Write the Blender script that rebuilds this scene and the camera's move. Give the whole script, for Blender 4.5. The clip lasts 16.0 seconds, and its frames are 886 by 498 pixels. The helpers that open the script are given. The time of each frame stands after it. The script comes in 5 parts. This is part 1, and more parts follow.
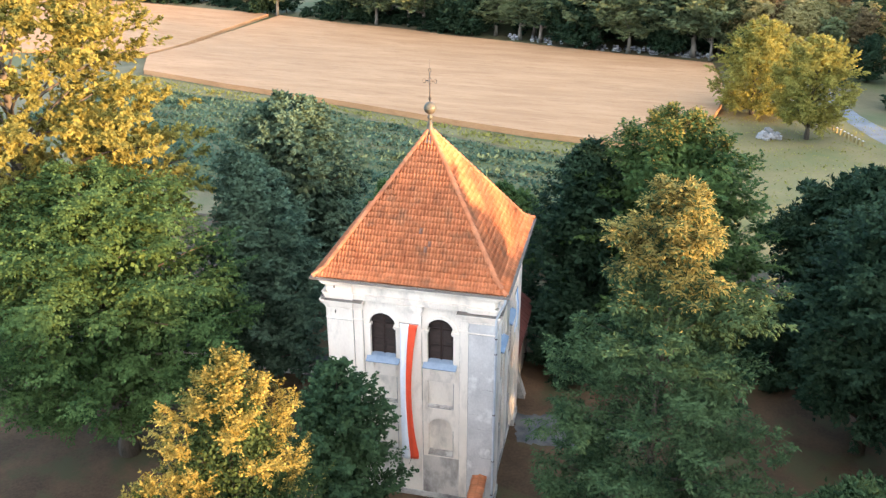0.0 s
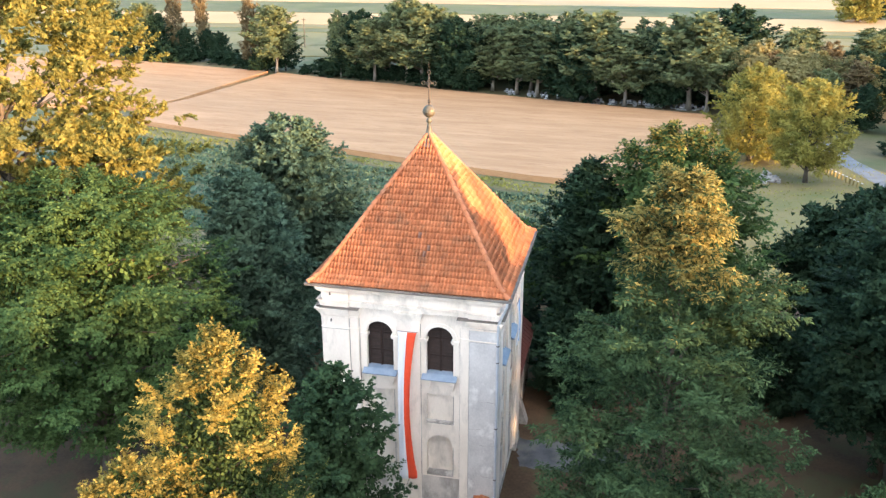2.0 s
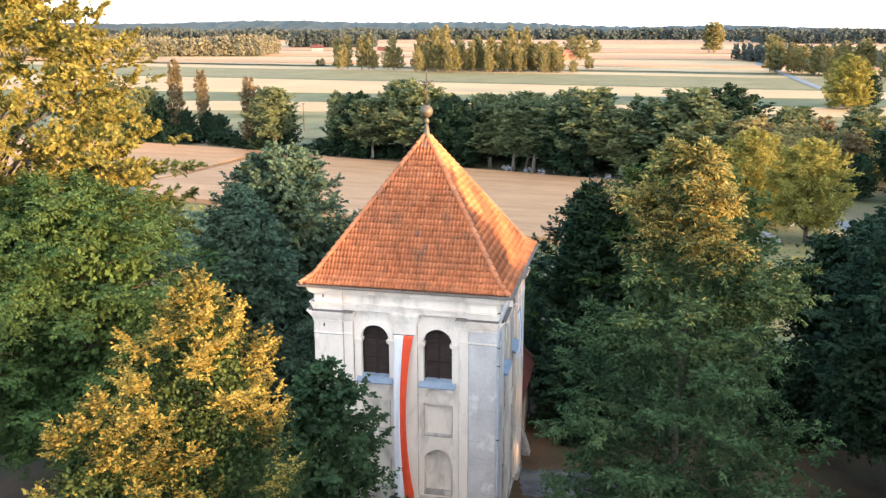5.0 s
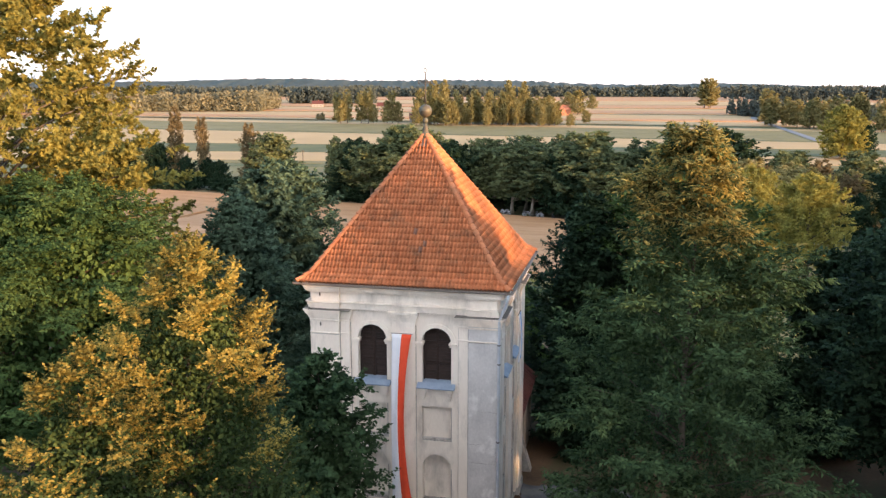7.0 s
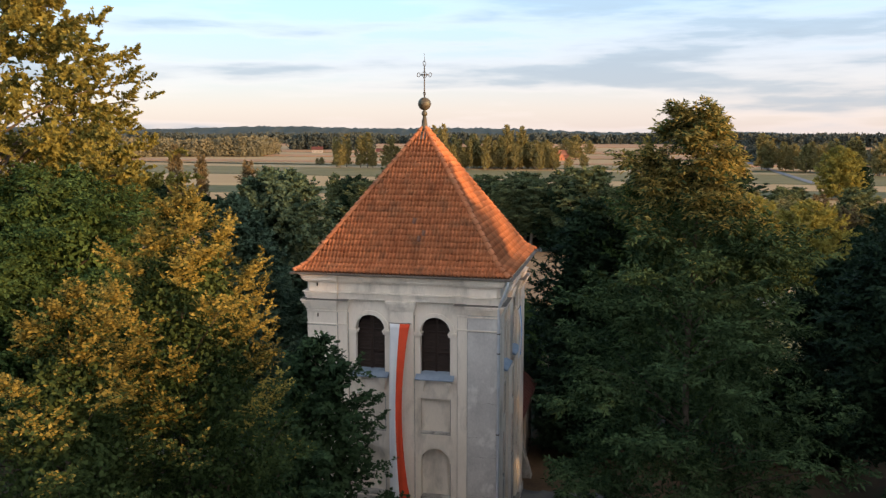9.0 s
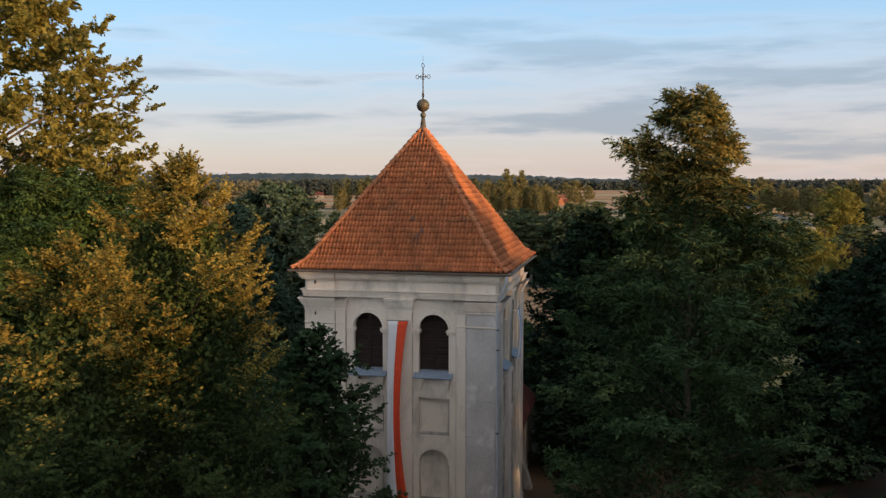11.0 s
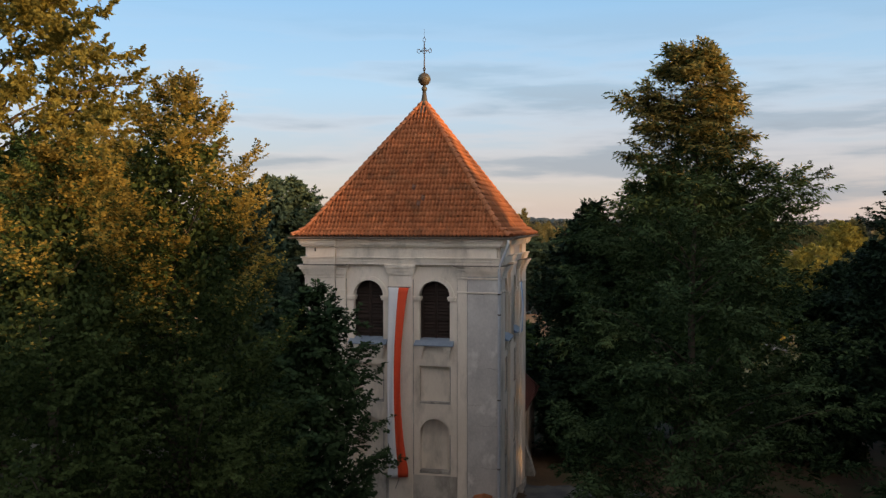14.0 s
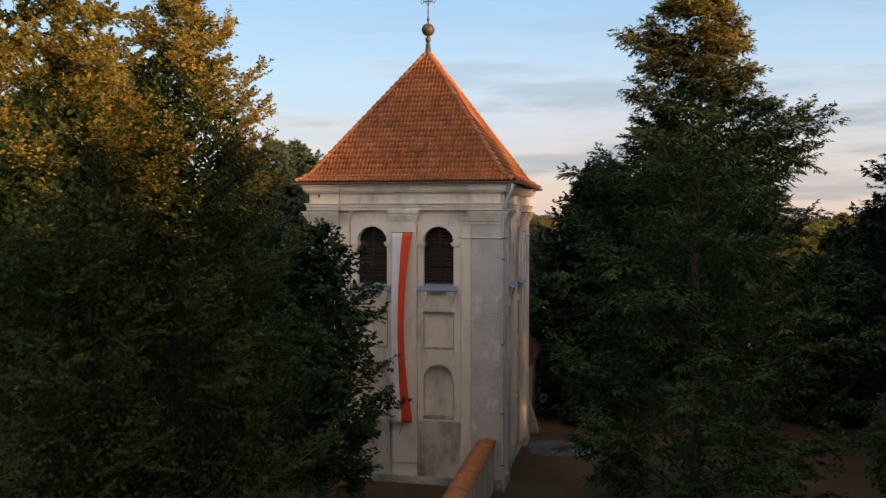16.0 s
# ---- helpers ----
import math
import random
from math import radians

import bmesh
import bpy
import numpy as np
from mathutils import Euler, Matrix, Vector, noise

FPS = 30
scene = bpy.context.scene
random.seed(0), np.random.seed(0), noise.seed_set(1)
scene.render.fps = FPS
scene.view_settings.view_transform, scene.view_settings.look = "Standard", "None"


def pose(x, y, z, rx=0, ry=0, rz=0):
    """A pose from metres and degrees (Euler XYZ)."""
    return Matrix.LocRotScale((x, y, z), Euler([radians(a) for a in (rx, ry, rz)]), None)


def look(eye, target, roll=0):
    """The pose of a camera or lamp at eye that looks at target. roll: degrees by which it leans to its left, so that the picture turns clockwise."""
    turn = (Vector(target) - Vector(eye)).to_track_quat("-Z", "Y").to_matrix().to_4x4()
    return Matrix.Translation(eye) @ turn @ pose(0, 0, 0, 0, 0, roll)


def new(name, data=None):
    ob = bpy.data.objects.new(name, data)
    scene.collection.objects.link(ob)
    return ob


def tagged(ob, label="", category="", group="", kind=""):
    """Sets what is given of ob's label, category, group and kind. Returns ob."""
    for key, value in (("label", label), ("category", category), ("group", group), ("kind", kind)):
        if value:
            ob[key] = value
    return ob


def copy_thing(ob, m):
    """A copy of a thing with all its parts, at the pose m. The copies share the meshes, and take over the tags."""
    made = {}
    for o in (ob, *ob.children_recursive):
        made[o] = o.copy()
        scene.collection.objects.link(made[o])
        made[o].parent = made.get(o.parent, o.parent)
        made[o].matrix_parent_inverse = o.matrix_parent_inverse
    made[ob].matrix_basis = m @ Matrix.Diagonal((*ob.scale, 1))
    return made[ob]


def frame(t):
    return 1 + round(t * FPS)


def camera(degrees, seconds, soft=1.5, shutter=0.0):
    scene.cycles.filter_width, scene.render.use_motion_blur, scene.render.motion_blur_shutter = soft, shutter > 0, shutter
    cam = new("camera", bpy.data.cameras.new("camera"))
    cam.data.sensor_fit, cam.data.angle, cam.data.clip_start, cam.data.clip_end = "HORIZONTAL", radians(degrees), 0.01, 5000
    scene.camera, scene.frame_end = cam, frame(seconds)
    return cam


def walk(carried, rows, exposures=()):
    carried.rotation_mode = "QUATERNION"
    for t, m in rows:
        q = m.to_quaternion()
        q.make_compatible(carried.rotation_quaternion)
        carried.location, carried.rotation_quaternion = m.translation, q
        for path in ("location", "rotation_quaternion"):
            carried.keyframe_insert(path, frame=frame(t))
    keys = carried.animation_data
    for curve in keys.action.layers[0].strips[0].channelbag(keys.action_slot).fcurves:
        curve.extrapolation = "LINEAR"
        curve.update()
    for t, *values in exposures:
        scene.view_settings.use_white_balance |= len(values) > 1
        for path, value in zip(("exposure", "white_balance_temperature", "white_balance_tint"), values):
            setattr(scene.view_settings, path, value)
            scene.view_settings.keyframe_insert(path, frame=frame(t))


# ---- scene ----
cam = camera(54.0, 16.0, 1.4)
METRES, EYE, TILT, LEAN, TURN = 22.0, 34.0, -25.2, 0.0, 0.0
ROWS = [
    (0.0, 0.0, 0.0, 0.0, 0.0, 0.0, -0.0),
    (0.5, -0.0013, 0.0171, -0.0352, -0.06, 1.15, 0.02),
    (1.0, -0.0021, 0.0341, -0.0699, -0.1, 2.21, 0.02),
    (1.5, -0.0031, 0.05, -0.1048, -0.12, 3.34, 0.04),
    (2.0, -0.0052, 0.0659, -0.1404, -0.18, 4.43, 0.07),
    (2.5, -0.0044, 0.0827, -0.175, -0.2, 5.52, 0.09),
    (3.0, -0.006, 0.0991, -0.2103, -0.24, 6.56, 0.13),
    (3.5, -0.0064, 0.1156, -0.2448, -0.25, 7.66, 0.17),
    (4.0, -0.0063, 0.1316, -0.2783, -0.28, 8.71, 0.17),
    (6.5, -0.007, 0.2021, -0.432, -0.39, 13.61, 0.23),
    (7.0, -0.0072, 0.2157, -0.4596, -0.42, 14.45, 0.21),
    (7.5, -0.0076, 0.2289, -0.4879, -0.46, 15.26, 0.2),
    (8.0, -0.0081, 0.2409, -0.5162, -0.48, 16.04, 0.19),
    (8.5, -0.0074, 0.253, -0.5452, -0.51, 16.79, 0.18),
    (9.0, -0.0078, 0.2649, -0.5727, -0.52, 17.56, 0.19),
    (11.5, -0.0036, 0.315, -0.6912, -0.48, 21.42, 0.22),
    (12.0, -0.0036, 0.3256, -0.7143, -0.45, 22.2, 0.22),
    (12.5, -0.0037, 0.3375, -0.7378, -0.43, 22.97, 0.21),
    (13.0, -0.0034, 0.3497, -0.7594, -0.41, 23.47, 0.17),
    (13.5, -0.0024, 0.3616, -0.7827, -0.38, 23.47, 0.16),
    (14.0, -0.0011, 0.3744, -0.81, -0.34, 23.45, 0.16),
    (14.5, -0.0011, 0.3867, -0.8377, -0.3, 23.42, 0.12),
    (15.0, -0.0026, 0.3972, -0.8624, -0.25, 23.37, 0.11),
    (15.5, -0.0027, 0.407, -0.8852, -0.22, 23.36, 0.06),
    (16.0, -0.0028, 0.4169, -0.9082, -0.18, 23.31, 0.05),
]
EXPOSURES = [(0.0, 3.68, 6350, 9), (4.0, 3.6, 6350, 9), (6.5, 3.08, 6500, 11), (7.5, 2.64, 6680, 12), (9.0, 2.0, 6850, 10), (11.5, 1.5, 6950, 11), (12.5, 1.44, 7050, 11), (14.0, 1.5, 7300, 13), (16.0, 1.68, 7900, 16)]
walk(cam, [(t, pose(0, 0, EYE, TILT, LEAN, TURN) @ pose(METRES * x, METRES * y, METRES * z, 90 + pitch, roll, yaw)) for t, x, y, z, yaw, pitch, roll in ROWS], EXPOSURES)

# ---- light: a low evening sun, behind the camera to its right, and a hazy sky with streaks of cloud ----
SUN_EL, SUN_AZ = 5.2, 126.0
world = bpy.data.worlds.new("evening_sky")
scene.world = world
world.use_nodes = True
wn, wl = world.node_tree.nodes, world.node_tree.links
sky = wn.new("ShaderNodeTexSky")
sky.sky_type, sky.sun_disc = "NISHITA", False
sky.sun_elevation, sky.sun_rotation = radians(SUN_EL), radians(SUN_AZ)
sky.air_density, sky.dust_density, sky.ozone_density = 1.0, 0.7, 3.5
tc = wn.new("ShaderNodeTexCoord")
# clear evening blue above, paling to a pinkish haze at the horizon
split = wn.new("ShaderNodeSeparateXYZ")
wl.new(tc.outputs["Generated"], split.inputs[0])
height = wn.new("ShaderNodeMapRange")
height.inputs[1].default_value, height.inputs[2].default_value = -0.02, 0.98
wl.new(split.outputs["Z"], height.inputs[0])
haze = wn.new("ShaderNodeValToRGB")
stops = ((0.0, (2.75, 2.35, 2.35)), (0.045, (2.85, 2.5, 2.6)), (0.10, (2.35, 2.5, 3.05)), (0.17, (1.95, 2.9, 4.0)), (0.28, (1.25, 2.5, 4.0)), (0.6, (0.95, 1.5, 2.1)), (1.0, (1.0, 1.45, 1.95)))
haze.color_ramp.elements[0].position, haze.color_ramp.elements[0].color = stops[0][0], (*[c / 4 for c in stops[0][1]], 1)
haze.color_ramp.elements[1].position, haze.color_ramp.elements[1].color = stops[-1][0], (*[c / 4 for c in stops[-1][1]], 1)
for at, colour in stops[1:-1]:
    haze.color_ramp.elements.new(at).color = (*[c / 4 for c in colour], 1)
wl.new(height.outputs[0], haze.inputs["Fac"])
brighter = wn.new("ShaderNodeVectorMath")
brighter.operation = "SCALE"
brighter.inputs["Scale"].default_value = 4.0
wl.new(haze.outputs["Color"], brighter.inputs[0])
clear = wn.new("ShaderNodeMix")
clear.data_type = "RGBA"
clear.inputs[0].default_value = 0.66
wl.new(sky.outputs[0], clear.inputs[6])
wl.new(brighter.outputs[0], clear.inputs[7])
# long streaks of thin cloud, mauve-grey with paler edges
stretch = wn.new("ShaderNodeMapping")
stretch.inputs["Scale"].default_value = (1.5, 1.5, 12.0)
stretch.inputs["Location"].default_value = (2.3, 0.6, 0.0)
wl.new(tc.outputs["Generated"], stretch.inputs["Vector"])
cloud = wn.new("ShaderNodeTexNoise")
cloud.inputs["Scale"].default_value, cloud.inputs["Detail"].default_value = 2.0, 6.0
cloud.inputs["Roughness"].default_value = 0.52
wl.new(stretch.outputs[0], cloud.inputs["Vector"])
cover = wn.new("ShaderNodeValToRGB")
cover.color_ramp.elements[0].position, cover.color_ramp.elements[1].position = 0.45, 0.64
cover.color_ramp.elements[0].color, cover.color_ramp.elements[1].color = (0, 0, 0, 1), (0.68, 0.68, 0.68, 1)
# the cover is thickest low over the eastern fields
bank = wn.new("ShaderNodeMapRange")
bank.inputs[1].default_value, bank.inputs[2].default_value = -0.12, 0.30
bank.inputs[3].default_value, bank.inputs[4].default_value = -0.03, 0.085
wl.new(split.outputs["X"], bank.inputs[0])
thick = wn.new("ShaderNodeMath")
thick.operation = "ADD"
wl.new(cloud.outputs["Fac"], thick.inputs[0])
wl.new(bank.outputs[0], thick.inputs[1])
wl.new(thick.outputs[0], cover.inputs["Fac"])
low = wn.new("ShaderNodeMapRange")
low.inputs[1].default_value, low.inputs[2].default_value = 0.10, 0.24
low.inputs[3].default_value, low.inputs[4].default_value = 1.0, 0.0
wl.new(split.outputs["Z"], low.inputs[0])
amount = wn.new("ShaderNodeMath")
amount.operation = "MULTIPLY"
wl.new(cover.outputs["Color"], amount.inputs[0])
wl.new(low.outputs[0], amount.inputs[1])
tint = wn.new("ShaderNodeValToRGB")
tint.color_ramp.elements[0].position, tint.color_ramp.elements[1].position = 0.50, 0.60
tint.color_ramp.elements[0].color, tint.color_ramp.elements[1].color = (0.72, 0.66, 0.68, 1), (0.28, 0.35, 0.44, 1)
wl.new(thick.outputs[0], tint.inputs["Fac"])
tint_up = wn.new("ShaderNodeVectorMath")
tint_up.operation = "SCALE"
tint_up.inputs["Scale"].default_value = 4.0
wl.new(tint.outputs["Color"], tint_up.inputs[0])
veil = wn.new("ShaderNodeMix")
veil.data_type = "RGBA"
wl.new(amount.outputs[0], veil.inputs[0])
wl.new(clear.outputs[2], veil.inputs[6])
wl.new(tint_up.outputs[0], veil.inputs[7])
# the warm glow of the evening spreads over the sun's half of the sky
facing = wn.new("ShaderNodeVectorMath")
facing.operation = "DOT_PRODUCT"
facing.inputs[1].default_value = (math.sin(radians(SUN_AZ + 40)), math.cos(radians(SUN_AZ + 40)), 0.35)
wl.new(tc.outputs["Generated"], facing.inputs[0])
spread = wn.new("ShaderNodeMapRange")
spread.interpolation_type = "SMOOTHSTEP"
spread.inputs[1].default_value, spread.inputs[2].default_value = 0.0, 1.0
wl.new(facing.outputs["Value"], spread.inputs[0])
glow = wn.new("ShaderNodeMix")
glow.data_type, glow.blend_type = "RGBA", "ADD"
glow.inputs[7].default_value = (2.3, 1.7, 1.15, 1)
wl.new(spread.outputs[0], glow.inputs[0])
wl.new(veil.outputs[2], glow.inputs[6])
background = wn["Background"]
wl.new(glow.outputs[2], background.inputs["Color"])
background.inputs["Strength"].default_value = 0.1

sun_data = bpy.data.lights.new("sun", "SUN")
sun_data.energy, sun_data.angle, sun_data.color = 2.0, radians(2.6), (1.0, 0.58, 0.28)
sun = new("sun", sun_data)
az, el = radians(SUN_AZ), radians(SUN_EL)
TO_SUN = Vector((math.sin(az) * math.cos(el), math.cos(az) * math.cos(el), math.sin(el)))
sun.matrix_world = look(TO_SUN * 100, (0, 0, 0))


# ---- materials ----
def surface(name, c1, c2, scale=1.0, rough=0.85, bump=0.2, fine=30.0, metal=0.0, stain=None, stain_scale=0.5, stain_cut=(0.5, 0.7), vary=0.0, stretch_z=1.0, spec=0.3, distance=0.02, rows=None):
    """Two colours mixed by a broad and a fine noise in world space, stains with edges of their own, small relief; vary: change from piece to piece."""
    m = bpy.data.materials.new(name)
    m.use_nodes = True
    n, l = m.node_tree.nodes, m.node_tree.links
    b = n["Principled BSDF"]
    g = n.new("ShaderNodeNewGeometry")
    mp = n.new("ShaderNodeMapping")
    mp.inputs["Scale"].default_value = (1, 1, stretch_z)
    if rows:
        # drawn out along the drilled rows of a field
        mp.vector_type = "TEXTURE"
        mp.inputs["Rotation"].default_value = (0, 0, radians(rows[0]))
        mp.inputs["Scale"].default_value = (rows[1], 1, 1)
    l.new(g.outputs["Position"], mp.inputs["Vector"])
    broad = n.new("ShaderNodeTexNoise")
    broad.inputs["Scale"].default_value, broad.inputs["Detail"].default_value = scale, 5
    small = n.new("ShaderNodeTexNoise")
    small.inputs["Scale"].default_value, small.inputs["Detail"].default_value = fine, 4
    for t in (broad, small):
        l.new(mp.outputs[0], t.inputs["Vector"])
    add = n.new("ShaderNodeMath")
    add.operation = "MULTIPLY_ADD"
    add.inputs[1].default_value = 0.45
    l.new(small.outputs["Fac"], add.inputs[0])
    l.new(broad.outputs["Fac"], add.inputs[2])
    ramp = n.new("ShaderNodeValToRGB")
    ramp.color_ramp.elements[0].position, ramp.color_ramp.elements[1].position = 0.5, 0.95
    ramp.color_ramp.elements[0].color, ramp.color_ramp.elements[1].color = (*c1, 1), (*c2, 1)
    l.new(add.outputs[0], ramp.inputs["Fac"])
    colour = ramp.outputs["Color"]
    if stain:
        st = n.new("ShaderNodeTexNoise")
        st.inputs["Scale"].default_value, st.inputs["Detail"].default_value, st.inputs["Roughness"].default_value = stain_scale, 7, 0.62
        l.new(mp.outputs[0], st.inputs["Vector"])
        cut = n.new("ShaderNodeMapRange")
        cut.inputs[1].default_value, cut.inputs[2].default_value = stain_cut
        l.new(st.outputs["Fac"], cut.inputs[0])
        mx = n.new("ShaderNodeMix")
        mx.data_type = "RGBA"
        l.new(cut.outputs[0], mx.inputs[0])
        l.new(colour, mx.inputs[6])
        mx.inputs[7].default_value = (*stain, 1)
        colour = mx.outputs[2]
    if vary:
        oi = n.new("ShaderNodeObjectInfo")
        s = n.new("ShaderNodeMath")
        s.operation = "ADD"
        l.new(oi.outputs["Random"], s.inputs[0])
        l.new(g.outputs["Random Per Island"], s.inputs[1])
        fr = n.new("ShaderNodeMath")
        fr.operation = "FRACT"
        l.new(s.outputs[0], fr.inputs[0])
        mr = n.new("ShaderNodeMapRange")
        mr.inputs[3].default_value, mr.inputs[4].default_value = 1 - vary, 1 + vary
        l.new(fr.outputs[0], mr.inputs[0])
        hs = n.new("ShaderNodeHueSaturation")
        l.new(mr.outputs[0], hs.inputs["Value"])
        l.new(colour, hs.inputs["Color"])
        colour = hs.outputs["Color"]
    l.new(colour, b.inputs["Base Color"])
    b.inputs["Roughness"].default_value, b.inputs["Metallic"].default_value = rough, metal
    b.inputs["Specular IOR Level"].default_value = spec
    if bump:
        bp = n.new("ShaderNodeBump")
        bp.inputs["Strength"].default_value, bp.inputs["Distance"].default_value = bump, distance
        l.new(add.outputs[0], bp.inputs["Height"])
        l.new(bp.outputs[0], b.inputs["Normal"])
    return m


def foliage(name, c1, c2, through_light=0.2, patch=0.35):
    """Leaves: colour changes from leaf to leaf and in broad patches; part of the light passes through."""
    m = bpy.data.materials.new(name)
    m.use_nodes = True
    n, l = m.node_tree.nodes, m.node_tree.links
    b = n["Principled BSDF"]
    g = n.new("ShaderNodeNewGeometry")
    ns = n.new("ShaderNodeTexNoise")
    ns.inputs["Scale"].default_value = patch
    l.new(g.outputs["Position"], ns.inputs["Vector"])
    mid = n.new("ShaderNodeMath")
    mid.operation = "MULTIPLY_ADD"
    mid.inputs[1].default_value = 0.4
    l.new(g.outputs["Random Per Island"], mid.inputs[0])
    l.new(ns.outputs["Fac"], mid.inputs[2])
    ramp = n.new("ShaderNodeValToRGB")
    ramp.color_ramp.elements[0].position, ramp.color_ramp.elements[1].position = 0.35, 0.9
    ramp.color_ramp.elements[0].color, ramp.color_ramp.elements[1].color = (*c1, 1), (*c2, 1)
    l.new(mid.outputs[0], ramp.inputs["Fac"])
    l.new(ramp.outputs[0], b.inputs["Base Color"])
    b.inputs["Roughness"].default_value, b.inputs["Specular IOR Level"].default_value = 0.7, 0.04
    tr = n.new("ShaderNodeBsdfTranslucent")
    l.new(ramp.outputs[0], tr.inputs["Color"])
    mix = n.new("ShaderNodeMixShader")
    mix.inputs[0].default_value = through_light
    l.new(b.outputs[0], mix.inputs[1])
    l.new(tr.outputs[0], mix.inputs[2])
    l.new(mix.outputs[0], n["Material Output"].inputs["Surface"])
    return m


PLASTER = surface("lime_plaster", (0.70, 0.62, 0.53), (0.82, 0.74, 0.645), 0.7, 0.9, 0.35, 14, stain=(0.40, 0.36, 0.31), stain_scale=0.9, stain_cut=(0.52, 0.74), stretch_z=0.4)
PLASTER_GREY = surface("weathered_plaster", (0.41, 0.395, 0.385), (0.60, 0.575, 0.55), 0.9, 0.92, 0.4, 12, stain=(0.66, 0.64, 0.61), stain_scale=1.1, stain_cut=(0.55, 0.64), stretch_z=0.7)
SOOT_AND_SHADE = surface("sooty_shaded_plaster", (0.45, 0.41, 0.365), (0.63, 0.575, 0.515), 0.9, 0.95, 0.45, 11, stain=(0.21, 0.19, 0.17), stain_scale=0.8, stain_cut=(0.46, 0.66), stretch_z=0.55)
# damp plinth tone, also used for the painted edge-shadow strips
PLINTH = surface("damp_and_shadow_plaster", (0.16, 0.15, 0.14), (0.42, 0.40, 0.37), 1.4, 0.95, 0.5, 10, stain=(0.5, 0.48, 0.44), stain_scale=0.8, stain_cut=(0.5, 0.6))
TILE = surface("clay_tile", (0.37, 0.126, 0.055), (0.53, 0.205, 0.094), 1.2, 0.85, 0.3, 25, stain=(0.17, 0.10, 0.06), stain_scale=1.6, stain_cut=(0.5, 0.82), vary=0.15)
TILE_GREY = surface("replaced_grey_tile", (0.20, 0.11, 0.08), (0.27, 0.15, 0.11), 2, 0.8, 0.2, 25)
BATTEN = surface("roof_underlay", (0.10, 0.05, 0.03), (0.16, 0.08, 0.05), 3)
SLATE = surface("dark_slate_coping", (0.028, 0.028, 0.032), (0.06, 0.06, 0.068), 1.5, 0.7, 0.2, 15)
ZINC = surface("zinc_sheet", (0.46, 0.49, 0.53), (0.60, 0.63, 0.67), 2.5, 0.5, 0.1, 20, metal=0.25, spec=0.4)
ZINC_DARK = surface("dull_gutter_sheet", (0.13, 0.115, 0.10), (0.22, 0.195, 0.17), 2.5, 0.7, 0.15, 20)
ZINC_BLUE = surface("blue_grey_sill_sheet", (0.20, 0.27, 0.36), (0.30, 0.37, 0.46), 2.5, 0.5, 0.1, 20, metal=0.2, spec=0.5)
COPPER = surface("tarnished_copper", (0.065, 0.058, 0.045), (0.15, 0.125, 0.085), 3.5, 0.55, 0.15, 20, metal=0.4, stain=(0.10, 0.13, 0.10), stain_scale=4)
IRON = surface("dark_iron", (0.05, 0.045, 0.04), (0.11, 0.09, 0.07), 6, 0.6, 0.1, 40, metal=0.5)
LOUVRE = surface("brown_shutter_wood", (0.017, 0.011, 0.009), (0.036, 0.021, 0.016), 3, 0.7, 0.2, 30, stretch_z=4, vary=0.2)
CLOTH_WHITE = surface("white_banner_cloth", (0.70, 0.71, 0.75), (0.78, 0.78, 0.80), 2, 0.85, 0.15, 60)
CLOTH_RED = surface("red_banner_cloth", (0.74, 0.075, 0.03), (0.82, 0.10, 0.04), 2, 0.8, 0.15, 60)
CLOTH_BLUE = surface("blue_banner_cloth", (0.16, 0.34, 0.62), (0.22, 0.40, 0.68), 2, 0.8, 0.15, 60)
ROOF_MAROON = surface("maroon_sheet_roof", (0.07, 0.025, 0.02), (0.12, 0.04, 0.03), 0.8, 0.6, 0.15, 12)
BARK = surface("bark", (0.055, 0.045, 0.034), (0.12, 0.098, 0.074), 3, 0.95, 0.6, 12, stretch_z=0.3, distance=0.04)
BARK_PALE = surface("pale_bark", (0.13, 0.115, 0.095), (0.27, 0.24, 0.2), 1.5, 0.95, 0.5, 8, stretch_z=0.4, distance=0.04)
LEAF_LIME = foliage("lime_leaves", (0.018, 0.036, 0.013), (0.066, 0.095, 0.032), 0.16)
# gold twin of the lime leaves, painting low sunlight into the colour
LEAF_SUNLIT = foliage("painted_sunlit_leaves", (0.07, 0.062, 0.017), (0.45, 0.35, 0.092), 0.5)
LEAF_MAPLE = foliage("maple_leaves", (0.016, 0.036, 0.02), (0.054, 0.092, 0.04), 0.1)
LEAF_CHESTNUT = foliage("broad_leaves", (0.018, 0.044, 0.016), (0.082, 0.132, 0.042), 0.14)
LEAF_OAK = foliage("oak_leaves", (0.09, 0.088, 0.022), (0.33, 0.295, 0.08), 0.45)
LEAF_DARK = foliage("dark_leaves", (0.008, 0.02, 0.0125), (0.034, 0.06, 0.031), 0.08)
LEAF_ROBINIA = foliage("robinia_leaves", (0.011, 0.03, 0.015), (0.082, 0.13, 0.056), 0.14)
LEAF_HORNBEAM = foliage("hornbeam_leaves", (0.028, 0.056, 0.037), (0.095, 0.145, 0.092), 0.1)
# seed-pod colour that also paints the low sun onto the robinia top
LEAF_POD_SUNLIT = foliage("pod_and_sunlit_foliage", (0.15, 0.125, 0.04), (0.47, 0.385, 0.125), 0.45)
LEAF_GROVE = foliage("grove_leaves", (0.13, 0.135, 0.06), (0.33, 0.285, 0.125), 0.45, 0.05)
LEAF_RUSSET = foliage("russet_leaves", (0.09, 0.075, 0.04), (0.22, 0.165, 0.085), 0.35)
LEAF_FAR = foliage("wood_leaves", (0.042, 0.072, 0.044), (0.16, 0.185, 0.085), 0.25, 0.1)
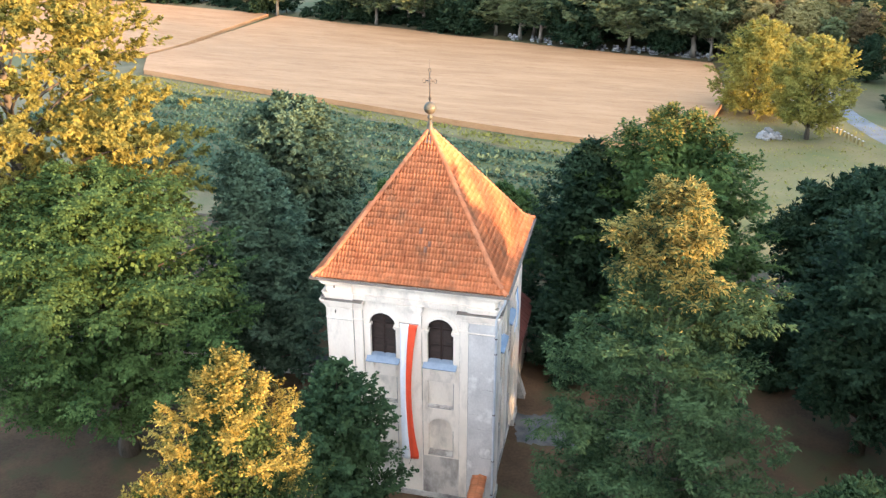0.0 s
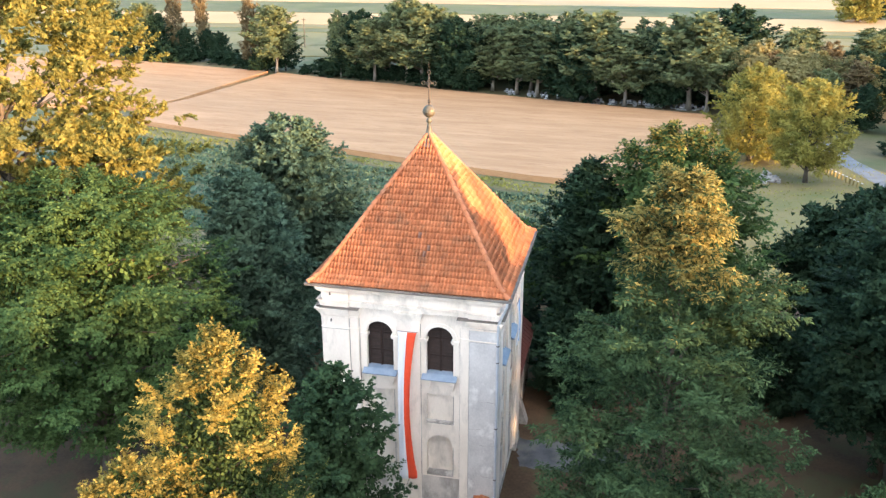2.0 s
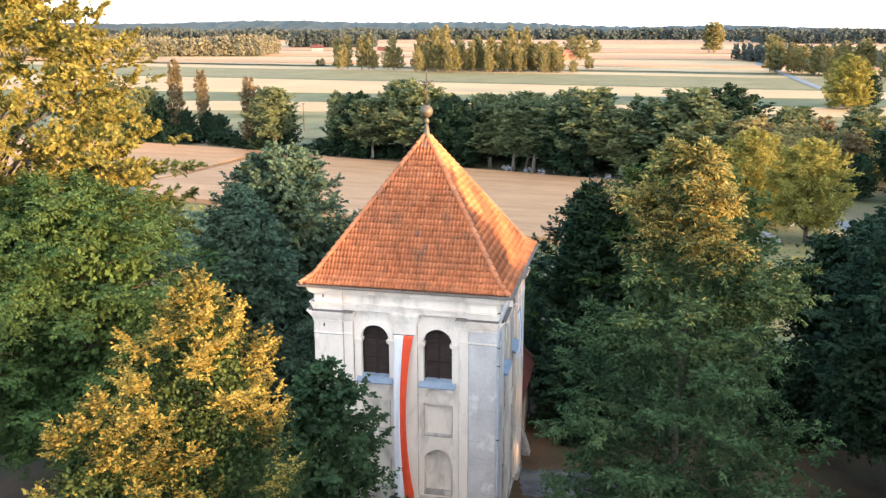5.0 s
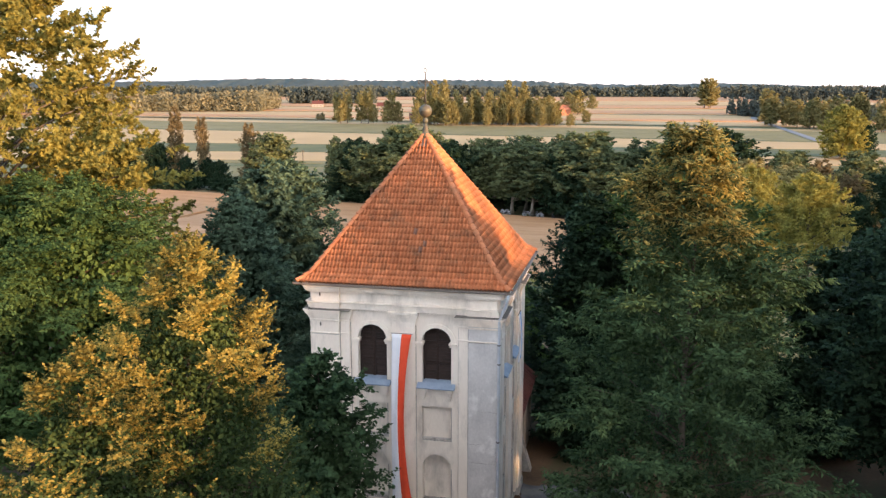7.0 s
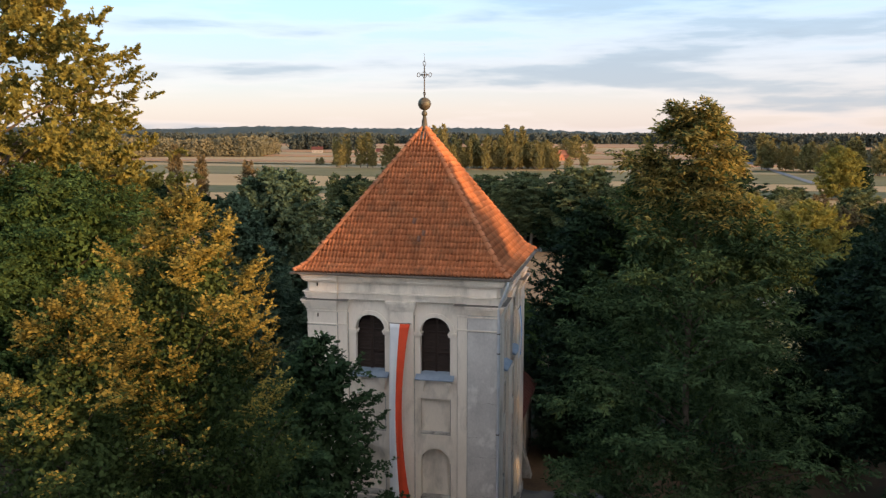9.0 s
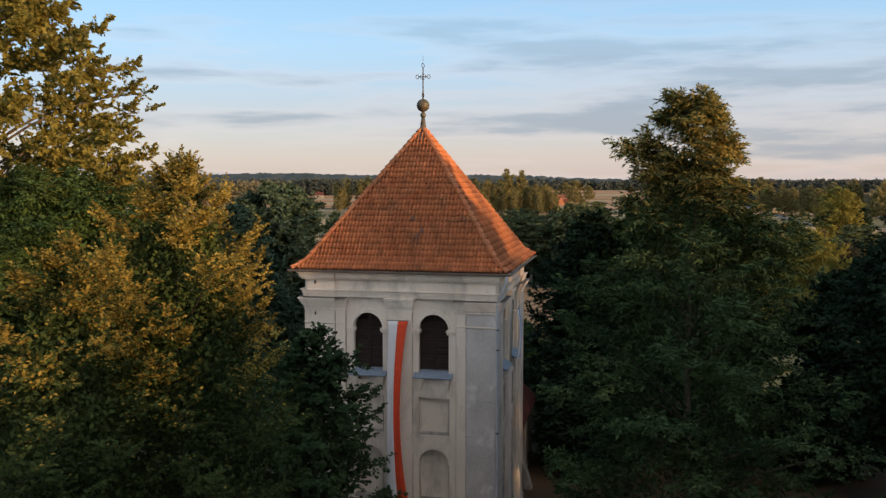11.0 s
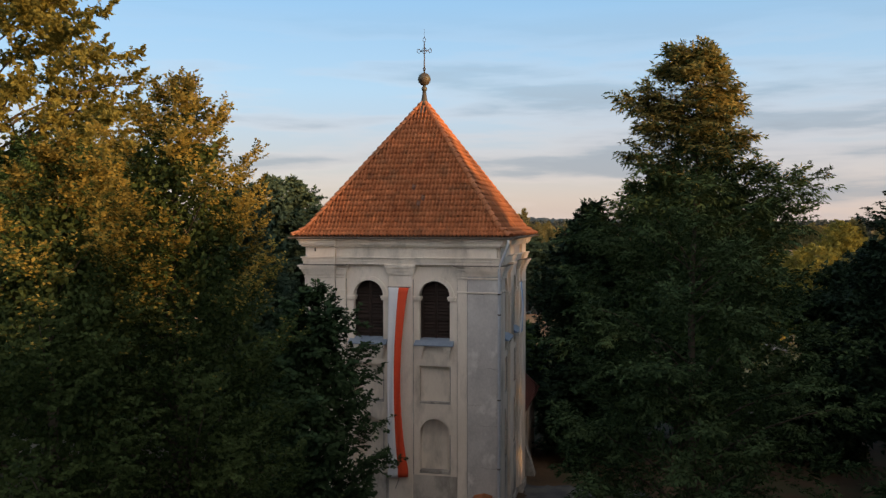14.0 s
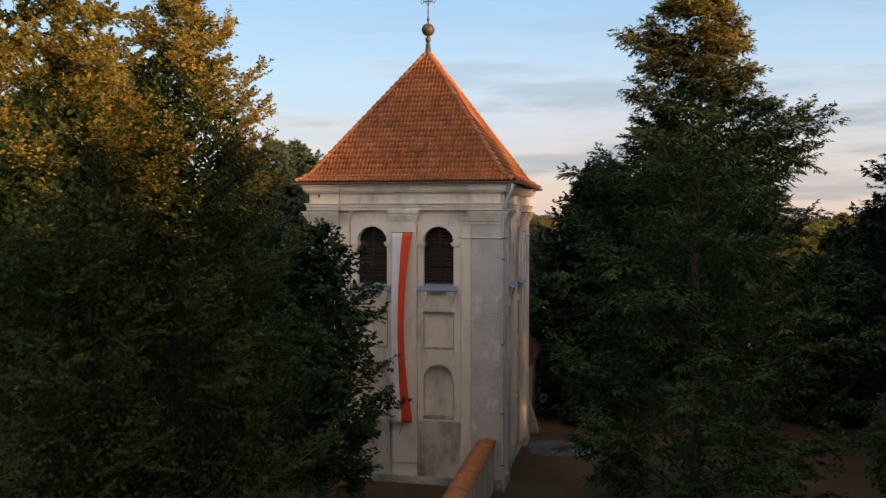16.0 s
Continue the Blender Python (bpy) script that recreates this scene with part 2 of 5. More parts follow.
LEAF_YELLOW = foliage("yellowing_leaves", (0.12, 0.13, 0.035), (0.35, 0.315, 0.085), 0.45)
# far canopy colours are lightened and greyed to paint in distance haze
CANOPY = surface("far_wood_canopy", (0.11, 0.112, 0.072), (0.175, 0.16, 0.098), 0.03, 0.9, 0.0, 0.5, vary=0.1)
CANOPY_PINE = surface("far_pine_canopy", (0.042, 0.057, 0.052), (0.066, 0.08, 0.068), 0.03, 0.9, 0.0, 0.5, vary=0.12)
GROUND = surface("dry_grass_earth", (0.10, 0.085, 0.04), (0.20, 0.16, 0.085), 0.12, 0.95, 0.5, 5, stain=(0.09, 0.10, 0.04), stain_scale=0.05, stain_cut=(0.45, 0.6), distance=0.08)
MEADOW = surface("mown_meadow", (0.15, 0.124, 0.05), (0.245, 0.192, 0.085), 0.1, 0.95, 0.5, 4, stain=(0.13, 0.135, 0.05), stain_scale=0.09, stain_cut=(0.45, 0.65), distance=0.08)
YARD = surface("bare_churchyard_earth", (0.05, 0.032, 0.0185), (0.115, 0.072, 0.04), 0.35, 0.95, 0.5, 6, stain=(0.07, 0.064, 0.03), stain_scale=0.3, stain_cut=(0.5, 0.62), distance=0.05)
WHEAT = surface("ripe_wheat", (0.36, 0.188, 0.086), (0.48, 0.27, 0.135), 0.35, 0.9, 0.8, 7.0, stain=(0.33, 0.17, 0.077), stain_scale=1.2, stain_cut=(0.52, 0.72), distance=0.06, rows=(-21.6, 5.0))
STUBBLE = surface("pale_stubble", (0.36, 0.245, 0.12), (0.45, 0.315, 0.16), 0.02, 0.95, 0.3, 1.5, distance=0.1)
BEET = surface("green_crop", (0.06, 0.072, 0.026), (0.13, 0.134, 0.05), 0.05, 0.9, 0.6, 2.5, stain=(0.14, 0.12, 0.06), stain_scale=0.12, stain_cut=(0.5, 0.75), distance=0.12)
OLIVE = surface("olive_crop", (0.13, 0.118, 0.045), (0.21, 0.175, 0.072), 0.06, 0.9, 0.6, 2.5, stain=(0.20, 0.165, 0.085), stain_scale=0.15, stain_cut=(0.5, 0.7), distance=0.12)
GRAVE_STONE = surface("weathered_grave_stone", (0.22, 0.22, 0.22), (0.42, 0.42, 0.41), 2, 0.8, 0.2, 12, vary=0.3)
GRAVEL = surface("grey_gravel", (0.045, 0.048, 0.053), (0.12, 0.125, 0.135), 0.8, 0.95, 0.6, 18, stain=(0.14, 0.14, 0.12), stain_scale=0.6)
ASPHALT = surface("pale_asphalt", (0.14, 0.148, 0.16), (0.21, 0.22, 0.235), 0.5, 0.9, 0.3, 20)
STONE = surface("field_stone", (0.20, 0.195, 0.19), (0.36, 0.345, 0.33), 2, 0.9, 0.4, 10, vary=0.25)
STONE_WHITE = surface("white_stone", (0.42, 0.42, 0.43), (0.60, 0.60, 0.60), 2, 0.6, 0.2, 12)
STONE_BLACK = surface("black_stone", (0.02, 0.02, 0.022), (0.05, 0.05, 0.055), 2, 0.4, 0.1, 12)
WOOD_POST = surface("yellowed_post_wood", (0.18, 0.145, 0.06), (0.26, 0.21, 0.09), 4, 0.85, 0.3, 20)
BRICK_RED = surface("red_brick_wall", (0.30, 0.12, 0.08), (0.42, 0.18, 0.11), 0.5, 0.9, 0.3, 6)


# ---- mesh helpers ----
def mesh_object(name, mesh, mat, parent=None, label=""):
    if mat is not None and not mesh.materials:
        mesh.materials.append(mat)
    ob = new(name, mesh)
    if parent is not None:
        ob.parent = parent
    if label:
        ob["label"] = label
    return ob


def part(name, bm, mat, parent=None, label="", smooth=False):
    mesh = bpy.data.meshes.new(name)
    bm.normal_update()
    bm.to_mesh(mesh)
    bm.free()
    if smooth:
        mesh.polygons.foreach_set("use_smooth", [True] * len(mesh.polygons))
    return mesh_object(name, mesh, mat, parent, label)


def arrays(name, verts, quads, mat, parent=None, label="", smooth=False):
    """A mesh from numpy arrays of places and faces, all with the same number of corners."""
    mesh = bpy.data.meshes.new(name)
    mesh.vertices.add(len(verts))
    mesh.vertices.foreach_set("co", np.ascontiguousarray(verts, dtype=np.float32).ravel())
    mesh.loops.add(quads.size)
    mesh.loops.foreach_set("vertex_index", np.ascontiguousarray(quads, dtype=np.int32).ravel())
    mesh.polygons.add(len(quads))
    mesh.polygons.foreach_set("loop_start", np.arange(0, quads.size, quads.shape[1], dtype=np.int32))
    if smooth:
        mesh.polygons.foreach_set("use_smooth", np.ones(len(quads), dtype=bool))
    mesh.update()
    mesh.validate()
    return mesh_object(name, mesh, mat, parent, label)


def box(bm, x0, x1, y0, y1, z0, z1, bevel=0.0):
    r = bmesh.ops.create_cube(bm, size=1.0, matrix=Matrix.Translation(((x0 + x1) / 2, (y0 + y1) / 2, (z0 + z1) / 2)) @ Matrix.Diagonal((x1 - x0, y1 - y0, z1 - z0, 1)))
    if bevel:
        edges = list({e for v in r["verts"] for e in v.link_edges})
        bmesh.ops.bevel(bm, geom=edges, offset=bevel, segments=1, affect="EDGES")
    return bm


def boxed(*a, bevel=0.0):
    return box(bmesh.new(), *a, bevel=bevel)


def lathe(bm, profile, segments=24, centre=(0, 0)):
    """Turns (radius, height) pairs round the upright line through centre."""
    rings = []
    for r, z in profile:
        rings.append([bm.verts.new((centre[0] + r * math.cos(2 * math.pi * k / segments), centre[1] + r * math.sin(2 * math.pi * k / segments), z)) for k in range(segments)])
    for a, b in zip(rings, rings[1:]):
        for k in range(segments):
            bm.faces.new((a[k], a[(k + 1) % segments], b[(k + 1) % segments], b[k]))
    bm.faces.new(rings[0][::-1])
    bm.faces.new(rings[-1])
    return bm


def tube(bm, points, radii, sides=7):
    """A tapered tube along points."""
    pts = [Vector(p) for p in points]
    rings = []
    for i, p in enumerate(pts):
        d = (pts[min(i + 1, len(pts) - 1)] - pts[max(i - 1, 0)]).normalized()
        a = d.cross(Vector((0.31, 0.95, 0.05))).normalized()
        b = d.cross(a)
        rings.append([bm.verts.new(p + (a * math.cos(2 * math.pi * k / sides) + b * math.sin(2 * math.pi * k / sides)) * radii[i]) for k in range(sides)])
    for a, b in zip(rings, rings[1:]):
        for k in range(sides):
            bm.faces.new((a[k], a[(k + 1) % sides], b[(k + 1) % sides], b[k]))
    bm.faces.new(rings[0][::-1])
    bm.faces.new(rings[-1])
    return bm


def prism(bm, outline, axis_from, axis_to, place):
    """Sweeps a closed outline of (a, b) pairs from one value to another; place(s, a, b) gives the point."""
    p = [bm.verts.new(place(axis_from, a, b)) for a, b in outline]
    q = [bm.verts.new(place(axis_to, a, b)) for a, b in outline]
    k = len(outline)
    for i in range(k):
        bm.faces.new((p[i], p[(i + 1) % k], q[(i + 1) % k], q[i]))
    bm.faces.new(p[::-1])
    bm.faces.new(q)
    bmesh.ops.recalc_face_normals(bm, faces=bm.faces)
    return bm


def land(y):
    """Height of the ground: the churchyard stands on a low rise, from which the fields slope down to a level plain."""
    return -6.0 * min(1.0, max(0.0, (y - 62.0) / 123.0))


def thing(name, x, y, z=0.0, turn=0.0, label="", category="", group="", kind=""):
    e = new(name)
    e.empty_display_size = 0.3
    e.matrix_world = pose(x, y, z + land(y), 0, 0, turn)
    return tagged(e, label, category, group, kind)


# ---- ground, fields, road ----
def sheet(name, corners, z, mat, label, thick=0.0, category="field"):
    """A sheet that follows the land, z above it; thick: it stands up from the ground by that much, with upright sides."""
    bm = bmesh.new()
    bm.faces.new([bm.verts.new((x, y, 0)) for x, y in corners])
    for y in (62.0, 185.0):
        bmesh.ops.bisect_plane(bm, geom=bm.verts[:] + bm.edges[:] + bm.faces[:], plane_co=(0, y, 0), plane_no=(0, 1, 0))
    for v in bm.verts:
        v.co.z = land(v.co.y) + z
    if thick:
        for e in [e for e in bm.edges if e.is_boundary]:
            a, b = e.verts
            low = [bm.verts.new(v.co - Vector((0, 0, thick))) for v in (a, b)]
            bm.faces.new((a, b, low[1], low[0]))
    bmesh.ops.recalc_face_normals(bm, faces=bm.faces)
    up = [f for f in bm.faces if abs(f.normal.z) > 0.5]
    if up and up[0].normal.z < 0:
        bmesh.ops.reverse_faces(bm, faces=bm.faces)
    return tagged(part(name, bm, mat), label, category, kind="structure")


def ragged(corners, seed):
    """The same outline with an uneven, worn edge."""
    q, out = random.Random(seed), []
    for (xa, ya), (xb, yb) in zip(corners, corners[1:] + corners[:1]):
        n = max(2, int(math.hypot(xb - xa, yb - ya) / 0.35))
        for i in range(n):
            out.append((xa + (xb - xa) * i / n + q.uniform(-0.18, 0.18), ya + (yb - ya) * i / n + q.uniform(-0.18, 0.18)))
    return out


E_FAR = 4600
sheet("ground", [(-E_FAR, -E_FAR), (E_FAR, -E_FAR), (E_FAR, E_FAR), (-E_FAR, E_FAR)], 0.0, GROUND, "flat dry grassland reaching out to the horizon", category="ground")
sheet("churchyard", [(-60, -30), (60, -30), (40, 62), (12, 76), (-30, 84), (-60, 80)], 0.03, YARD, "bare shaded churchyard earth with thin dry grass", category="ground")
sheet("meadow", [(12, 80), (40, 62.2), (75, 70), (66, 100), (58, 140), (48, 138), (38.5, 121), (30, 104)], 0.04, MEADOW, "mown yellow-green meadow beside the wheat field", category="meadow")
sheet("wheat_field", [(-58.5, 172), (-54.5, 157), (-36.3, 144.4), (-16, 131.8), (1.3, 119.8), (12.0, 113.0), (30, 104.5), (38.4, 120.2), (45.3, 136.0), (51.0, 163.5), (36, 173.5), (16.5, 187), (1.7, 194.5), (-11, 202.8), (-23.8, 208.5), (-40.3, 218.8)], 0.85, WHEAT, "ripe golden wheat field with a darker cut edge", 0.85, "wheat field")
sheet("wheat_field", [(-60.0, 173), (-150, 196), (-170, 258), (-82, 238.5), (-43.5, 221)], 0.75, WHEAT, "ripe golden wheat field beyond a grass track", 0.75, "wheat field")
sheet("crop_strip", [(-56, 156), (-58, 150), (-40, 139.2), (-15.5, 127.2), (8.7, 107.9), (28, 96), (29.2, 102.6), (11.6, 112.0), (0.9, 118.8), (-16.4, 130.8), (-36.7, 143.4)], 0.06, OLIVE, "yellow-green strip along the wheat edge", 0.0, "crop field")
sheet("crop_strip", [(-58.5, 149.5), (-62, 125), (-32, 92), (6, 80), (22, 79), (27.5, 95.6), (8.4, 107.2), (-15.8, 126.5), (-40.2, 138.6)], 0.06, BEET, "dark green field of low crop behind the tower", 0.0, "crop field")
sheet("road", [(60, 80), (64, 80), (61.7, 117.6), (61.8, 125), (63.6, 138), (68, 156), (64, 156), (60.3, 134), (58.4, 122.8), (57.9, 112.8)], 0.07, ASPHALT, "narrow pale asphalt road with a gentle bend", 0.0, "road")
sheet("gravel_path", ragged([(4.7, 43.9), (7.2, 43.4), (9.4, 43.2), (11.2, 44.6), (10.6, 46.0), (8.5, 46.4), (4.6, 47.0)], 3), 0.05, GRAVEL, "grey gravel path running up to the tower", 0.0, "path")
sheet("gravel_path", ragged([(-30, 55), (-12, 52.6), (-6.5, 49.6), (-6.0, 52.6), (-12, 54.6), (-30, 58)], 4), 0.05, GRAVEL, "grey gravel path running up to the tower", 0.0, "path")
sheet("dirt_road", [(191, 440), (196, 441), (268, 731), (420, 1150), (416, 1152), (263, 732)], 0.45, ASPHALT, "pale dirt road running out across the fields", 0.0, "road")

# strips of field out to the far woods: where each begins at two places, and what grows there
STRIPS = ((250, 250, OLIVE), (274, 270, OLIVE), (309, 290, BEET), (322, 300, OLIVE), (335, 312, STUBBLE), (376, 352, BEET), (427, 396, STUBBLE), (529, 461, BEET), (540, 470, OLIVE), (648, 577, STUBBLE), (690, 612, BEET), (715, 640, STUBBLE), (752, 700, WHEAT), (800, 742, BEET), (812, 752, STUBBLE), (905, 850, OLIVE), (925, 868, WHEAT), (1000, 960, STUBBLE), (1110, 1060, BEET), (1130, 1080, WHEAT), (1290, 1230, STUBBLE), (1320, 1255, OLIVE), (1345, 1280, STUBBLE), (1620, 1560, WHEAT), (1980, 1960, BEET))
FIELD_WORDS = {WHEAT: "long strip of ripe wheat", STUBBLE: "long strip of pale stubble", BEET: "long strip of green crop", OLIVE: "long strip of olive-green crop"}
for (ya, yb, mat), (yc, yd, _) in zip(STRIPS, STRIPS[1:]):
    # ya lies at x = -80, yb at x = 110
    xa, xb = -0.75 * ya - 60, 0.75 * ya + 60
    s0, s1 = (yb - ya) / 190, (yd - yc) / 190
    tall = 0.7 if mat is WHEAT else 0.25
    sheet("field_strip", [(xa, ya + 1 + (xa + 80) * s0), (xb, ya + 1 + (xb + 80) * s0), (xb, yc + (xb + 80) * s1), (xa, yc + (xa + 80) * s1)], tall, mat, FIELD_WORDS[mat] + " in the plain", tall, "field")


# ---- the bell tower ----
TOWER_X, TOWER_Y, TOWER_TURN = -0.67, 43.55, -12.74
tower = thing("bell_tower", TOWER_X, TOWER_Y, 0, TOWER_TURN, "old plastered square bell tower with a red tiled pyramid roof", "bell tower")
H = 4.48          # half width of the wall face
EAVE, EAVE_Z, TOP_Z = 5.03, 13.73, 20.38


SLIM = 0.18       # the flank walls stand this much nearer to the middle than the front and back


def side_pose(k):
    return Matrix.Rotation(k * math.pi / 2, 4, "Z")


def on_side(ob, k):
    ob.matrix_basis = side_pose(k) @ Matrix.Translation((0, SLIM * (k % 2), 0))
    return ob


COLUMNS = (-1.55, 1.55)
HALF = 0.70
OPENINGS = ((3.07, 5.50, True, 0.46), (6.24, 7.9, False, 0.27), (9.05, 11.75, True, 0.45))


def arch_points(c, half, spring, steps=14):
    return [(c - half * math.cos(math.pi * i / steps), spring + half * math.sin(math.pi * i / steps)) for i in range(steps + 1)]


def facade_wall(y, end):
    """The wall field with its arched and square openings, their reveals and backs."""
    bm = bmesh.new()

    def quad(*p):
        bm.faces.new([bm.verts.new(v) for v in p])
    z_lo, z_hi = 0.0, 13.4
    edges = [-end, COLUMNS[0] - HALF, COLUMNS[0] + HALF, COLUMNS[1] - HALF, COLUMNS[1] + HALF, end]
    for a, b in ((edges[0], edges[1]), (edges[2], edges[3]), (edges[4], edges[5])):
        quad((a, y, z_lo), (b, y, z_lo), (b, y, z_hi), (a, y, z_hi))
    for c in COLUMNS:
        a, b, z = c - HALF, c + HALF, z_lo
        for o0, o1, arched, deep in OPENINGS:
            quad((a, y, z), (b, y, z), (b, y, o0), (a, y, o0))
            yb = y + deep
            top = arch_points(c, HALF, o1 - HALF) if arched else [(a, o1), (b, o1)]
            z = o1 + 0.12
            for (xa, za), (xb, zb) in zip(top, top[1:]):
                quad((xa, y, za), (xb, y, zb), (xb, y, z), (xa, y, z))
                quad((xa, yb, za), (xb, yb, zb), (xb, y, zb), (xa, y, za))
            quad((a, y, o0), (b, y, o0), (b, yb, o0), (a, yb, o0))
            quad((a, y, o0), (a, yb, o0), (a, yb, top[0][1]), (a, y, top[0][1]))
            quad((b, yb, o0), (b, y, o0), (b, y, top[-1][1]), (b, yb, top[-1][1]))
            bm.faces.new([bm.verts.new((x, yb, zz)) for x, zz in [(a, o0), (b, o0)] + [t for t in top[::-1] if t not in ((a, o0), (b, o0))]])
        quad((a, y, z), (b, y, z), (b, y, z_hi), (a, y, z_hi))
    bmesh.ops.remove_doubles(bm, verts=bm.verts, dist=0.0005)
    bmesh.ops.recalc_face_normals(bm, faces=bm.faces)
    return bm


CORNICE = ((12.46, 12.60, 0.10), (12.60, 12.74, 0.14), (12.74, 12.80, 0.20), (13.26, 13.34, 0.16), (13.34, 13.44, 0.24), (13.44, 13.55, 0.27), (13.55, 13.66, 0.34))
CAPITAL = ((11.84, 11.92, 0.05), (11.98, 12.10, 0.09), (12.10, 12.22, 0.15), (12.22, 12.34, 0.22), (12.34, 12.42, 0.28))


def facade(k, grey):
    y = -H
    end = 4.70 if k % 2 else 4.54
    wall = on_side(part("facade_wall", facade_wall(y, end - 0.2), PLASTER, tower), k)
    for s in (-1, 1):
        # corner pilaster, its half-pilaster, capital
        a, b = sorted((s * 3.10, s * end))
        on_side(part("corner_pilaster", boxed(a, b, y - 0.24, y + 0.1, 0.45, 12.46, bevel=0.015), PLASTER_GREY if s == 1 and grey else PLASTER, tower), k)
        a, b = sorted((s * 2.62, s * 3.14))
        on_side(part("half_pilaster", boxed(a, b, y - 0.14, y + 0.1, 0.45, 12.46, bevel=0.012), PLASTER, tower), k)
        bm = bmesh.new()
        a, b = sorted((s * 3.10, s * (end - 0.06)))
        for z0, z1, proud in CAPITAL + ((11.22, 11.29, 0.04),):
            box(bm, a - proud * (0.4 if s == 1 else 1), b + proud * (0.4 if s == -1 else 1), y - 0.24 - proud, y, z0, z1, 0.012)
            a2, b2 = sorted((s * 2.62, s * 3.12))
            box(bm, a2 - proud * (s == 1) * 0.6, b2 + proud * (s == -1) * 0.6, y - 0.14 - proud * 0.8, y, z0 + 0.004, z1 - 0.004, 0.012)
        on_side(part("capital", bm, PLASTER, tower), k)
        a, b = sorted((s * 3.10, s * end))
        bm = boxed(a, b, y - 0.31, y, 0.0, 0.5, bevel=0.02)
        on_side(part("pilaster_base", bm, PLINTH, tower), k)
    on_side(part("centre_pilaster", boxed(-0.56, 0.56, y - 0.15, y + 0.1, 1.0, 12.46, bevel=0.012), PLASTER, tower), k)
    bm = bmesh.new()
    for z0, z1, proud in ((11.98, 12.06, 0.03), (12.06, 12.18, 0.07), (12.18, 12.32, 0.12), (12.32, 12.46, 0.17)):
        box(bm, -0.56 - proud, 0.56 + proud, y - 0.15 - proud, y, z0, z1, 0.01)
    on_side(part("centre_capital", bm, PLASTER, tower), k)
    # entablature, breaking forward over the corner pilasters
    bm = boxed(0.12 - end, end - 0.12, y - 0.12, y + 0.1, 12.43, 13.66)
    for z0, z1, proud in CORNICE:
        box(bm, 0.12 - end, end - 0.12, y - 0.12 - proud, y, z0, z1, 0.012)
    for s in (-1, 1):
        a, b = sorted((s * 3.06, s * (end - 0.12)))
        box(bm, a, b, y - 0.25, y, 12.44, 13.58, 0.012)
        for z0, z1, proud in CORNICE:
            q = proud * 0.95
            box(bm, a - (q if s == -1 else 0.3 * q), b + (q if s == 1 else 0.3 * q), y - 0.25 - q, y, z0 + 0.003, z1 - 0.003, 0.012)
    on_side(part("entablature", bm, PLASTER, tower), k)
    # dark sheet along the ledges also paints in their shadow gap
    for s in (-1, 1):
        a, b_ = sorted((s * 2.50, s * (end - 0.02)))
        on_side(part("ledge_cover", boxed(a, b_, y - 0.53, y, 12.421, 12.445), ZINC_DARK, tower, "dull dark sheet on a ledge, also drawing its shadow gap"), k)
    on_side(part("string_course", boxed(-2.52, 2.52, y - 0.20, y, 12.455, 12.485), ZINC_DARK, tower, "dull dark sheet on a ledge, also drawing its shadow gap"), k)
    # grime and painted edge shadow beside the pilasters and under the neck mouldings
    for s in (-1, 1):
        for x, proud in ((3.10, 0.14), (2.62, 0.0), (0.56, 0.0)):
            a, b_ = sorted((s * x, s * (x - 0.035 if x > 1 else x + 0.03)))
            on_side(part("grimy_joint", boxed(a, b_, y - proud - 0.006, y - proud + 0.03, 0.6, 11.8), PLINTH, tower, "thin dark line of grime and painted shadow at a plaster edge"), k)
        a, b_ = sorted((s * 3.11, s * (end - 0.005)))
        on_side(part("grimy_joint", boxed(a, b_, y - 0.247, y - 0.2, 11.185, 11.215), PLINTH, tower, "thin dark line of grime and painted shadow at a plaster edge"), k)
    # weathered plaster coat below the niches
    for a, b_ in ((-2.62, -0.56), (0.56, 2.62)):
        on_side(part("base_plaster", boxed(a, b_, y - 0.012, y + 0.05, 0.3, 2.93, bevel=0.004), SOOT_AND_SHADE, tower, "sooty weathered plaster with dark stains"), k)
    # plinth and damp band
    on_side(part("plinth", boxed(-3.1, 3.1, y - 0.06, y + 0.1, 0.0, 0.38, bevel=0.02), PLINTH, tower, "dark damp plaster plinth"), k)
    for c in COLUMNS:
        # archivolt and imposts
        bm = bmesh.new()
        inner, outer = arch_points(c, HALF, 11.04), arch_points(c, HALF + 0.2, 11.04)
        for (p0, p1), (q0, q1) in zip(zip(inner, inner[1:]), zip(outer, outer[1:])):
            f = [bm.verts.new((x, y - d, z)) for d in (0.055, 0) for x, z in (p0, p1, q1, q0)]
            bm.faces.new(f[:4])
            bm.faces.new((f[0], f[4], f[5], f[1]))
            bm.faces.new((f[3], f[2], f[6], f[7]))
        bmesh.ops.recalc_face_normals(bm, faces=bm.faces)
        bmesh.ops.remove_doubles(bm, verts=bm.verts, dist=0.0005)
        on_side(part("arch_surround", bm, PLASTER, tower), k)
        for s in (-1, 1):
            a, b = sorted((c + s * (HALF - 0.07), c + s * (HALF + 0.27)))
            bm = boxed(a, b, y - 0.085, y + 0.25, 10.84, 10.93, bevel=0.01)
            box(bm, a - 0.03, b + 0.03, y - 0.115, y + 0.25, 10.926, 11.04, 0.01)
            on_side(part("impost", bm, PLASTER, tower), k)
        # sheet-metal sill on stepped brackets
        bm = bmesh.new()
        prism(bm, [(y - 0.33, 8.845), (y - 0.33, 8.89), (y + 0.01, 9.062), (y + 0.38, 9.16), (y + 0.38, 9.0), (y, 8.86), (y - 0.30, 8.835)], c - 0.90, c + 0.90, lambda s_, a_, b_: (s_, a_, b_))
        on_side(part("sill", bm, ZINC_BLUE, tower, "blue-grey sheet-metal window sill"), k)
